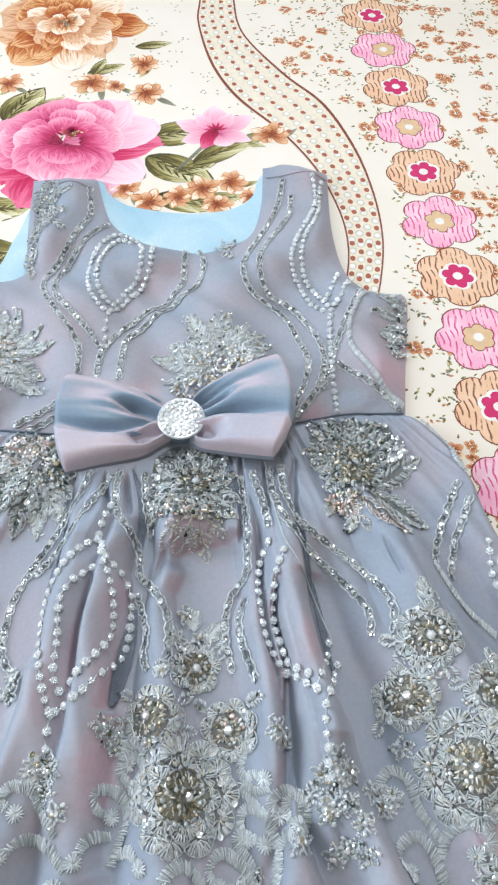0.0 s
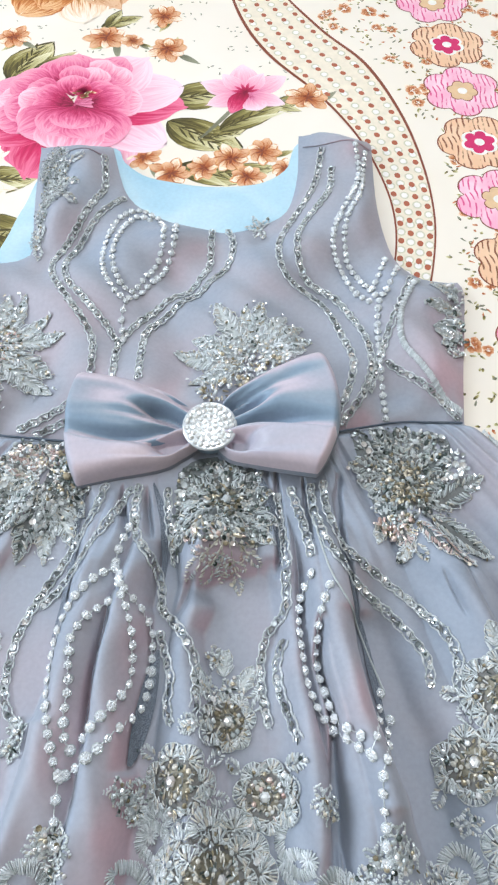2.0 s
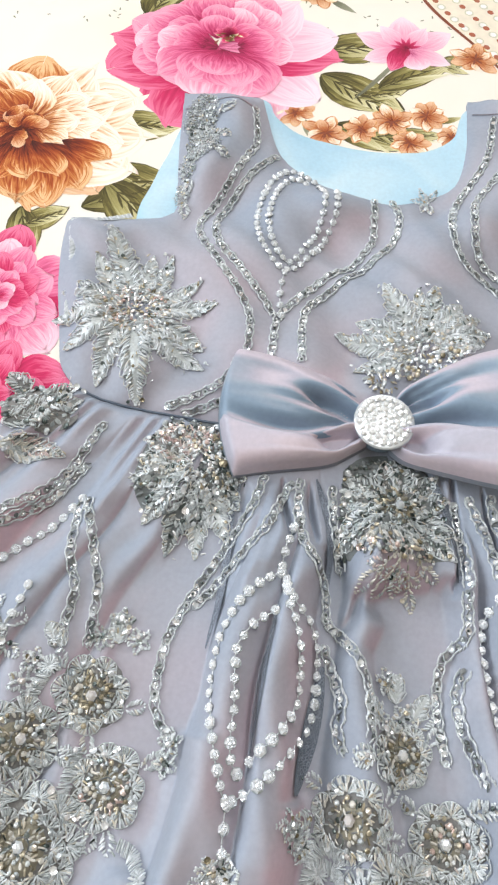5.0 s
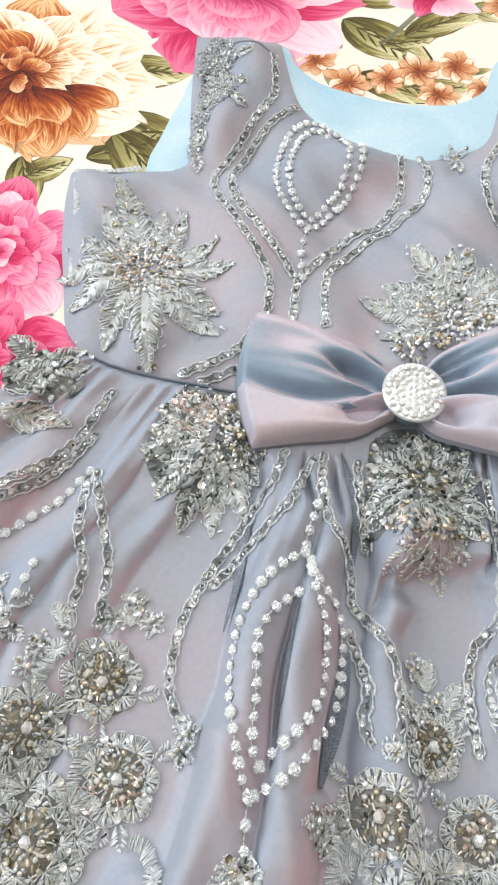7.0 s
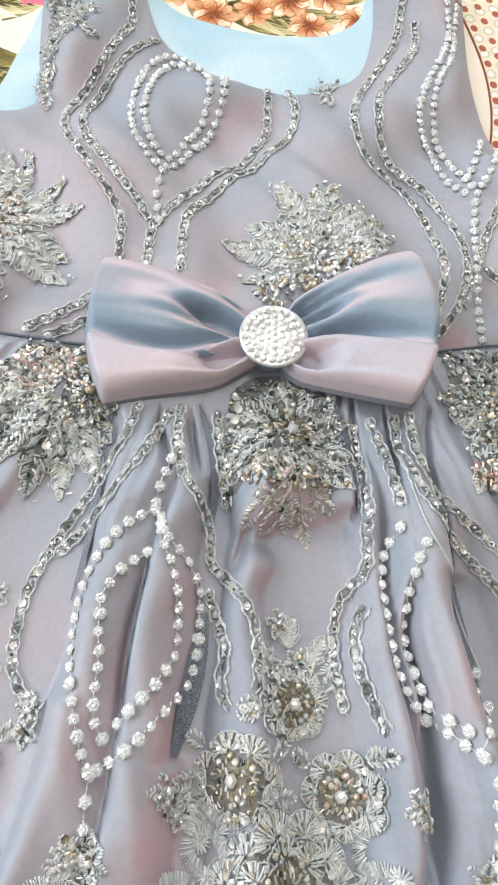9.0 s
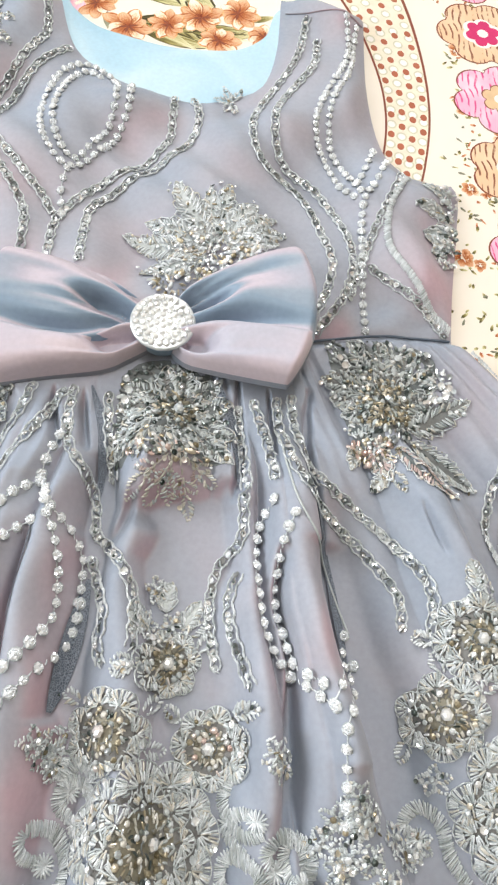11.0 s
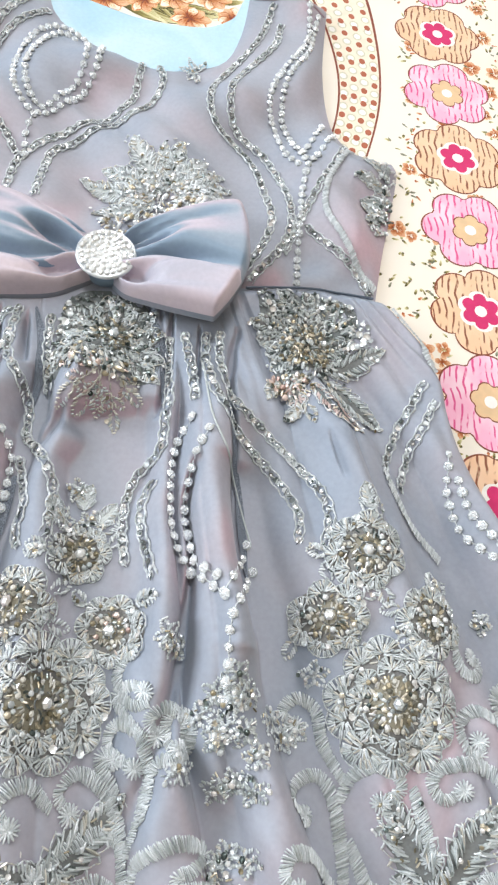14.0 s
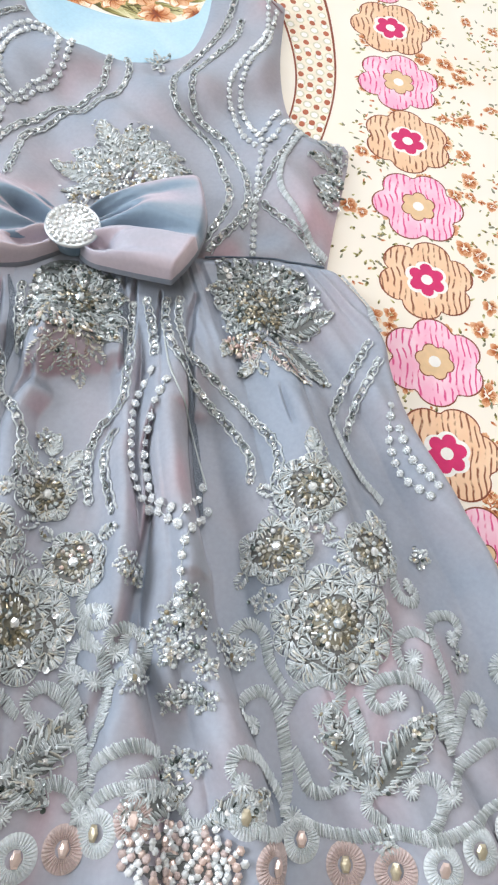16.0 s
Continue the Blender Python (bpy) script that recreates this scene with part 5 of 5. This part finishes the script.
        leaf(mb, m(x0 + (x1 - x0) * 0.62), m(y0 + (y1 - y0) * 0.62), radians(deg), m(max(l * 0.46, 9)), 0.0074, CT_, 0.1)
        for side in (-50, 50):
            leaf(mb, m(x0 + (x1 - x0) * 0.45), m(y0 + (y1 - y0) * 0.45), radians(deg + side), 0.0075, 0.0056, (RT_, CT_)[side > 0], 0.2)
    scatter(mb, m(-33), m(150), 0.018, 0.006, 60, (C_, CT_, S_, G_))
    for x, y in ((-55, 187), (-53, 183), (-54, 178), (-52, 160), (-49, 150)):
        put(mb, SEQUIN, m(x), m(y), 0, 0.0038, X_, 0.0022, 0.3)
    put(mb, BEAD, m(-31), m(174), 0, 0.0055, X_, 0.003)
    part("beaded_patch", mb, BEADS, dress, "dense gunmetal and champagne beaded patch below the bow", False)
    mb = MB()
    bead_field(mb, [(40, 219), (71, 222), (92, 216), (96, 203), (92, 186), (82, 170), (66, 160), (55, 165), (46, 188)], (68, 185), 520, (D_, N_, GT_, D_, GT_, S_))
    for deg, l, w in ((150, 34, 14), (172, 27, 13), (122, 40, 14), (95, 36, 13), (66, 36, 13), (38, 34, 13), (12, 28, 12), (198, 22, 12), (225, 24, 12)):
        leaf(mb, m(68) + 0.006 * math.cos(radians(deg)), m(185) + 0.006 * math.sin(radians(deg)), radians(deg), m(l - 7), m(w), GT_, 0.6)
    bead_field(mb, [(54, 186), (60, 197), (74, 199), (83, 190), (80, 176), (68, 171), (57, 176)], (68, 185), 300, (G_, D_, G_, GT_, ON_), (0.0015, 0.0029), 0.0012)
    put(mb, BEAD, m(68), m(184), 0, 0.0052, X_, 0.003)
    put(mb, BEAD, m(79), m(191), 0, 0.0036, X_, 0.003)
    for x, y in ((49, 205), (46, 209), (91, 214), (77, 211), (94, 190), (99, 191), (96, 197), (86, 214), (101, 197), (98, 203)):
        put(mb, SEQUIN, m(x), m(y), 0, rng.uniform(0.0034, 0.0042), X_, 0.0022, 0.3)
    scatter(mb, m(97), m(197), 0.007, 0.009, 36, (S_, X_, T_))
    for x, y, deg, l, w, mt in ((80, 174, 25, 35, 15, GT_), (81, 168, -42, 38, 17, GT_), (72, 162, -52, 36, 9, RT_), (60, 166, -60, 22, 9, RT_), (55, 164, -118, 15, 8, CT_), (68, 150, -125, 13, 7, CT_), (70, 150, -60, 11, 6, CT_), (64, 162, -90, 16, 9, RT_)):
        leaf(mb, m(x), m(y), radians(deg), m(l), m(w), mt)
    scatter(mb, m(62), m(160), 0.012, 0.007, 50, (C_, C_, CT_, G_))
    part("beaded_patch", mb, BEADS, dress, "dense grey-green beaded patch with two leaves below the waist", False)
    mb = MB()
    bead_field(mb, [(-148, 209), (-112, 207), (-106, 184), (-112, 164), (-130, 150), (-150, 156), (-160, 172), (-156, 192)], (-128, 184), 420, (D_, N_, GT_, T_, S_))
    for deg, l, w, mt in ((-70, 40, 13, T_), (-92, 46, 13, T_), (-112, 48, 14, GT_), (-135, 42, 14, GT_), (-155, 38, 13, T_), (-176, 34, 12, CT_), (160, 34, 13, RT_), (135, 30, 13, RT_), (105, 24, 12, RT_), (70, 22, 11, RT_), (-40, 28, 12, GT_), (-10, 22, 11, GT_)):
        leaf(mb, m(-126) + 0.006 * math.cos(radians(deg)), m(184) + 0.006 * math.sin(radians(deg)), radians(deg), m(l - 6), m(w), mt, 0.6)
    bead_field(mb, [(-126, 196), (-112, 198), (-108, 184), (-114, 172), (-126, 174)], (-117, 185), 200, (D_, D_, G_, S_), (0.0015, 0.0029), 0.0012)
    scatter(mb, m(-132), m(198), 0.018, 0.007, 130, (C_, C_, RT_, G_, CT_), (0.0016, 0.003))
    put(mb, BEAD, m(-118), m(185), 0, 0.005, G_, 0.003)
    for x, y in ((-141, 200), (-124, 203), (-150, 180), (-136, 168), (-120, 172), (-132, 160)):
        put(mb, SEQUIN, m(x), m(y), 0, 0.0038, X_, 0.0022, 0.3)
    part("beaded_patch", mb, BEADS, dress, "beaded patch shading from rose copper to gunmetal", False)
    mb = MB()
    backing(mb, m(-215), m(206), 0.020, 0.012)
    scatter(mb, m(-215), m(206), 0.020, 0.012, 70, (GT_, S_, D_), (0.002, 0.004))
    for x, y, deg, l, mt in ((-226, 202, 28, 34, T_), (-232, 196, 20, 32, GT_), (-226, 188, -8, 30, RT_), (-230, 184, -5, 30, CT_), (-222, 216, 150, 18, GT_), (-212, 212, 30, 16, GT_)):
        leaf(mb, m(x), m(y), radians(deg), m(l), 0.013, mt)
    for x, y in ((-200, 222), (-205, 216), (-196, 218), (-210, 211), (-202, 210)):
        put(mb, SEQUIN, m(x), m(y), 0, 0.0036, X_, 0.002, 0.3)
    part("beaded_patch", mb, BEADS, dress, "silver lace patch at the side of the waist", False)
    # beaded flowers on the skirt
    for x, y, r, mid in ((-26, 64, 14, G_), (-47, 38, 16, G_), (-7, 33, 16, C_), (-29, 2, 27, G_), (100, 78, 18, S_), (86, 48, 17, G_), (114, 15, 28, G_), (130, 50, 16, S_), (-161, 74, 17, G_), (-187, 53, 17, S_), (-148, 39, 17, C_), (-177, 15, 24, G_), (-212, 92, 12, S_)):
        mb = MB()
        rosette(mb, m(x), m(y), m(r), mid, T_, 7 if r < 20 else 11)
        for k in range(5 if r < 20 else 0):
            a = rng.uniform(0, 6.28)
            leaf(mb, m(x) + math.cos(a) * m(r) * 0.95, m(y) + math.sin(a) * m(r) * 0.95, a + rng.normal(0, 0.4), 0.009, 0.008, T_, 0.2)
        part("beaded_flower", mb, BEADS, dress, "round beaded flower with a crystal centre", False)


build_motifs()
for bx, by, deg in ((-28, 84, 93), (-154, 96, 95), (101, 97, 100), (-176, 92, 140), (-20, 78, 60), (-36, 76, 130)):
    bud = MB()
    leaf(bud, m(bx), m(by), radians(deg), 0.013, 0.0085, T_, 0.0)
    part("embroidered_bud", bud, BEADS, dress, "oval satin-stitched silver bud", False)


def scroll(points):
    """A satin-stitched lace scroll ending in a curled button of thread."""
    mb = MB()
    path = walk_curve(points, 0.0007)
    for k, (px, py, an) in enumerate(path):
        w = 0.0062 * (0.75 + 0.35 * math.sin(math.pi * k / len(path))) * rng.uniform(0.9, 1.1)
        put(mb, SATIN, px, py, an + math.pi / 2 + 0.3 + rng.normal(0, 0.06), w * 0.92, (T_, T_, T_, GT_)[rng.integers(4)], 0.0003 + rng.uniform(0, 0.0003), 0.12, (1, 0.0015 / w, 0.8))
    x, y = path[0][:2]
    for k in range(15):
        a = k * 0.42
        put(mb, STITCH, x + math.cos(a) * 0.0022, y + math.sin(a) * 0.0022, a, 0.0042, T_, 0.0007, 0.1, (1, 0.45, 1))
    part("lace_scroll", mb, BEADS, dress, smooth=False)


def build_hem_lace():
    for pts in (
            [(27, -10), (23, -8), (21, 0), (26, 4), (32, -2), (29, -12), (20, -15), (17, -25), (15, -38), (12, -49)],
            [(3, -16), (-1, -10), (2, -3), (10, -5), (15, -13), (18, -23), (17, -36)],
            [(-11, -36), (-16, -29), (-11, -22), (-1, -26), (6, -35), (10, -45), (13, -59)],
            [(34, -58), (32, -52), (38, -50), (42, -45), (34, -41), (24, -44), (17, -50), (15, -61), (7, -67)],
            [(81, -30), (75, -25), (77, -19), (86, -15), (93, -22), (97, -36), (99, -51), (98, -64)],
            [(111, -22), (118, -17), (115, -10), (107, -9), (100, -14), (96, -24)],
            [(144, -15), (136, -19), (131, -14), (134, -8), (145, -5), (156, -7), (164, -15), (165, -29)],
            [(176, 16), (181, 21), (177, 27), (168, 26), (162, 20), (164, 7), (168, -5), (168, -22), (169, -35)],
            [(152, 4), (153, -2), (146, 1), (144, 10), (152, 16), (162, 12)],
            [(152, 38), (157, 36), (154, 30), (146, 32), (142, 40), (144, 47)],
            [(149, -50), (153, -45), (161, -46), (164, -53), (160, -62), (152, -68)],
            [(167, -51), (172, -40), (183, -31), (194, -28)],
            [(184, -19), (190, -16), (188, -10), (180, -11), (173, -20), (169, -33)],
            [(-19, -56), (-10, -47), (1, -42), (12, -46)],
            [(-16, -70), (-6, -61), (3, -58), (12, -64), (12, -72)],
            [(76, -52), (71, -48), (73, -41), (82, -42), (90, -49), (97, -58)],
            [(14, -69), (24, -59), (39, -56), (50, -59), (58, -68)],
            [(102, -64), (114, -68), (128, -69), (143, -66), (163, -67), (181, -58), (192, -50)],
            [(76, 3), (70, 8), (76, 14), (84, 10), (88, -3), (97, -16)],
            [(11, 10), (6, 12), (0, 8), (4, 1), (14, -7)],
            [(61, -70), (69, -65), (81, -67), (95, -70), (102, -64)],
            [(121, -50), (116, -54), (109, -53), (105, -46), (101, -38)],
            [(131, -40), (128, -30), (123, -16)],
            [(133, -51), (132, -59), (140, -63)],
            [(-65, -7), (-72, -3), (-72, 5), (-62, 3), (-57, -7), (-60, -18), (-63, -27)],
            [(-54, 6), (-62, 12), (-60, 20), (-52, 19), (-49, 12)],
            [(18, -6), (14, 0), (20, 5), (28, 1), (28, -7)],
            [(-108, -5), (-115, 0), (-112, 6), (-102, 5), (-96, -5), (-89, -14)],
            [(-79, -25), (-74, -16), (-65, -15)],
            [(-113, -23), (-104, -16), (-93, -18), (-83, -28)],
            [(-47, -27), (-53, -21), (-60, -23)],
            [(3, 25), (-1, 15), (6, 5), (13, 6)],
            [(11, -18), (0, -14), (-2, -18), (6, -28)],
            [(-128, 9), (-133, 16), (-139, 19)],
            [(-58, 17), (-62, 21), (-56, 27), (-50, 23), (-52, 16)],
            [(-166, 30), (-164, 42), (-162, 52)],
            [(-180, 83), (-184, 74), (-187, 65)],
            [(206, -4), (198, 2), (200, 10), (210, 8), (216, -6), (214, -24)], [(-140, -4), (-132, 2), (-122, -4), (-124, -18)], [(-205, 24), (-196, 28), (-190, 36)], [(-60, -44), (-52, -36), (-40, -42), (-36, -56)], [(-96, -40), (-86, -34), (-76, -44)], [(-30, -40), (-36, -32), (-28, -26), (-18, -34)]):
        scroll(pts)
    for x, y in [(46, 20), (39, 12), (52, 13), (45, 8), (34, 3), (41, -5), (52, -1), (64, 4), (70, -3), (58, -9), (50, -20), (44, -23), (58, -22), (28, -17), (51, -46), (58, -46), (47, -50), (82, 24), (76, 1), (119, 44), (162, 55), (180, 6), (154, -25), (115, -30), (140, -71), (83, -60), (33, -66), (-103, 12), (-97, 17), (-96, 5), (48, 12), (44, 0), (-89, -5), (-32, 93), (-25, 78), (-37, 78), (17, 33), (20, 28), (-69, 30), (-65, 25), (-72, 34), (-65, 28), (-124, 58), (-125, 50), (-154, 106), (-161, 98), (-145, 98), (-187, 84), (-190, 75), (-101, 16), (-94, 13)]:
        mb = MB()
        turn = rng.uniform(0, 1)
        for k in range(5):
            leaf(mb, m(x), m(y), k * 1.256 + turn, 0.0062, 0.0052, T_ if (x + y) % 3 else GT_, 0.3)
        put(mb, (BEAD, SEQUIN)[x % 2], m(x), m(y), 0, 0.003, (S_, X_, D_)[y % 3], 0.0012, 0.2)
        part("lace_blossom", mb, BEADS, dress, smooth=False)
    for x, y, deg, l, w in ((134, -52, 128, 40, 18), (136, -52, 62, 42, 18), (-20, -60, 40, 44, 18), (0, -66, 150, 36, 14), (66, -66, 30, 26, 13), (30, -68, 20, 30, 13)):
        mb = MB()
        leaf(mb, m(x), m(y), radians(deg), m(l), m(w), GT_, 0.9)
        part("lace_leaf", mb, BEADS, dress, smooth=False)
    # border of ringed eyelets along the hem
    for k, (x, y) in enumerate(((9, -81), (21, -74), (106, -72), (125, -80), (162, -77), (179, -70), (35, -68), (79, -63), (196, -62), (144, -80), (-8, -84), (-24, -80), (92, -80), (-40, -86))):
        mb = MB()
        v = []
        for d, up in ((0.003, 0.0004), (0.0044, 0.0014), (0.0062, 0.0015), (0.008, 0.0003)):
            for q in range(64):
                a = 2 * math.pi * q / 64
                v.append(surface(m(x) + math.cos(a) * d, m(y) + math.sin(a) * d * 1.12)[0] + (0, 0, up * (1.0 if q % 2 else 0.45)))
        mb.add(np.array(v), grid_faces(4, 64, True))
        eyelet = part("hem_eyelet", mb, THREAD if k % 3 else ROSE_THREAD, dress, "rose thread ring round a sequin", False)
        mb = MB()
        put(mb, BEAD, m(x), m(y), 0, 0.006, G_ if k % 2 else C_, 0.0004, 0.1, (0.8, 1.2, 0.7))
        part("sequin", mb, BEADS, eyelet, "", False)
    mb = MB()
    backing(mb, m(56), m(-80), 0.021, 0.009, N_, 9, 0.0006)
    cluster = part("hem_motif", mb, BEADS, dress, "motif of rose and white beads at the hem", False)
    for k in range(120):
        a, d = k * 2.4, math.sqrt((k + 0.5) / 120)
        mb = MB()
        put(mb, BEAD, m(56) + math.cos(a) * d * 0.025, m(-80) + math.sin(a) * d * 0.012, 0, rng.uniform(0.003, 0.0042), (P_, C_, S_, RT_)[rng.integers(4)], 0.001, 0.2)
        part("bead", mb, BEADS, cluster, "", False)


build_hem_lace()

# ---- the bow and its brooch ----


def build_bow():
    bow = new("bow")
    bow.parent = dress
    bow["label"] = "wide satin bow in grey-blue and lilac"

    def shape(side, top, bottom, reach, low, high, peak, name):
        """One satin panel of a loop, from v = low to high across the loop; peak(u, s) is its height."""
        nu, nv = 46, 30
        t, b = spline(top, nu), spline(bottom, nu)
        rows = []
        for i in range(nu):
            u = i / (nu - 1)
            for j in range(nv):
                s_ = j / (nv - 1)
                v = low(u) + (high(u) - low(u)) * s_
                p = t[i] * (1 - v) + b[i] * v
                px = p[0] + side * reach * math.sin(math.pi * min(max(v, 0), 1)) ** 0.8 * u ** 3
                end = math.sqrt(max(0.0, 1 - max(0.0, (u - 0.965) / 0.035) ** 2))
                z = peak(u, s_, v)
                lift = u * (0.006 + 0.012 * v) if side > 0 else 0.0  # this loop stands off the cloth
                rows.append((px, p[1], lift + max(0.0112, 0.0115 + (z - 0.0115) * (0.15 + 0.85 * end))))
        return np.array(rows).reshape(nu, nv, 3)

    def knob(u, v, side):
        """Sharp pleats that run into the knot."""
        k = math.exp(-(u / 0.46) ** 2) * math.sin(math.pi * min(max(v, 0.0), 1.0)) ** 0.4
        return -k * (0.019 * (1 - abs(math.sin(v * 8.5 + 0.9 * side + 0.5 * u))) ** 2.2 + 0.006 * (1 - abs(math.sin(v * 15 + u * 2))) ** 1.5)

    for side, top, bottom, reach, c0, c1, dip in ((-1, [(-43, 221), (-51, 228), (-64, 237), (-77, 242), (-95, 248), (-116, 251)], [(-43, 206), (-54, 198), (-66, 191), (-92, 185), (-111, 180)], 0.009, 0.5, 0.1, 0.17),
                                             (1, [(-37, 222), (-30, 235), (-15, 246), (4, 258), (21, 265)], [(-37, 205), (-28, 196), (-14, 191), (3, 186), (18, 182)], 0.013, 0.5, 0.21, 0.02)):
        def line(u):
            return c0 + c1 * u + dip * math.sin(math.pi * u ** 1.3)

        def pocket(u, v):
            """Deep tucks on either side of the crease, and soft dents further out."""
            k = 0.02 * math.exp(-((u - 0.36) / 0.15) ** 2 - ((v - 0.36 + 0.1 * (u - 0.3)) / 0.06) ** 2) + 0.02 * math.exp(-((u - 0.3) / 0.12) ** 2 - ((v - 0.8) / 0.09) ** 2)
            k += 0.008 * math.exp(-((u - 0.6) / 0.3) ** 2 - ((v - line(u) + 0.06) / 0.05) ** 2) * (v < line(u) + 0.03)
            return k + 0.003 * math.exp(-((u - 0.72) / 0.14) ** 2 - ((v - 0.2) / 0.12) ** 2) - 0.002 * math.exp(-((u - 0.55) / 0.16) ** 2 - ((v - 0.36) / 0.1) ** 2)

        def upper(u, s_, v):
            rise = 0.0065 + 0.0088 * math.sin(math.pi * min(1.0, 0.06 + 0.66 * u))
            return 0.0115 + rise * (1 - (1 - min(1.0, s_ / 0.22)) ** 2) ** 0.6 * (1 - 0.3 * max(0.0, s_ - 0.55) ** 1.2 / 0.38) + knob(u, v, side) - pocket(u, v)

        def lower(u, s_, v):
            rise = 0.0085 + 0.0088 * math.sin(math.pi * min(1.0, 0.06 + 0.66 * u))
            lip = 0.84 + 0.16 * (1 - math.exp(-s_ / 0.05))
            return 0.0105 + rise * lip * math.sqrt(1 - s_ ** 9) * (1 - 0.12 * s_) + knob(u, v + 0.07, side) * 1.1 - pocket(u, v)

        a = shape(side, top, bottom, reach, lambda u: 0.0, lambda u: line(u) + 0.05, upper, "upper")
        b = shape(side, top, bottom, reach, line, lambda u: 1.0, lower, "lower")
        mb = MB()
        mb.add(a.reshape(-1, 3), grid_faces(46, 30))
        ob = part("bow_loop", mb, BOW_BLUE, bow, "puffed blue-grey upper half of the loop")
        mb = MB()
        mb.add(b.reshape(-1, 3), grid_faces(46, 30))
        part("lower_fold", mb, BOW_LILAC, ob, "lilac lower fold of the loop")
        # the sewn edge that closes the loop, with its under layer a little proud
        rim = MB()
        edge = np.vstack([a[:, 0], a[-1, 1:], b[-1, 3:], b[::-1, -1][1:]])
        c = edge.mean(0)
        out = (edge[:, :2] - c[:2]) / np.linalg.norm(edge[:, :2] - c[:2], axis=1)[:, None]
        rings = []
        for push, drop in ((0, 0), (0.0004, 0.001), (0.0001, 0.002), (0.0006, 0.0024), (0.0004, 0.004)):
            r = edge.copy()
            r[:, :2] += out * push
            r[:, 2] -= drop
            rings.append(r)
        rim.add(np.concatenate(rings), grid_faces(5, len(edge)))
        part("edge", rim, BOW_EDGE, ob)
    knot = MB()
    a = np.linspace(0, 2 * np.pi, 28, endpoint=False)
    ring = []
    for r, z in ((0.0115, 0.010), (0.0122, 0.016), (0.0112, 0.0200), (0.006, 0.0204)):
        ring.append(np.column_stack([-0.040 + np.cos(a) * r * (1 + 0.04 * np.sin(7 * a)), 0.213 + np.sin(a) * r, np.full(28, z)]))
    knot.add(np.concatenate(ring), grid_faces(4, 28, True))
    part("knot", knot, BOW_BLUE, bow)
    # brooch: a silver dish set with stones
    centre = (-0.0398, 0.2128)
    dish = MB()
    ring = []
    n = 48
    a = np.linspace(0, 2 * np.pi, n, endpoint=False)
    for r, z in ((0.0130, 0.0200), (0.0148, 0.0212), (0.0152, 0.0220), (0.0149, 0.0230), (0.0141, 0.0232), (0.0001, 0.0242)):
        ring.append(np.column_stack([centre[0] + np.cos(a) * r, centre[1] + np.sin(a) * r, np.full(n, z)]))
    dish.add(np.concatenate(ring), grid_faces(6, n, True))
    brooch = part("brooch", dish, SILVER, bow, "round silver brooch crowded with clear stones")
    gem = MB()
    gem.add(*unit_bead(8, ((0, 0), (0.5, 0.05), (0.46, 0.2), (0.28, 0.38), (0, 0.4))), 0)
    gem_mesh = gem.mesh("stone", [CRYSTAL], False)
    for ring_k, count in enumerate((1, 6, 12, 18, 23)):
        for k in range(count):
            an = 2 * math.pi * (k + 0.5 * ring_k + rng.uniform(-0.12, 0.12)) / count
            r = 0.00311 * ring_k * rng.uniform(0.97, 1.02)
            ob = new("stone", gem_mesh)
            ob.parent = brooch
            tilt = pose(0, 0, 0, rng.uniform(-12, 12), rng.uniform(-12, 12), rng.uniform(0, 90))
            ob.matrix_local = Matrix.Translation((centre[0] + math.cos(an) * r, centre[1] + math.sin(an) * r, 0.0234)) @ tilt @ Matrix.Scale(rng.uniform(0.0029, 0.0037), 4)


build_bow()
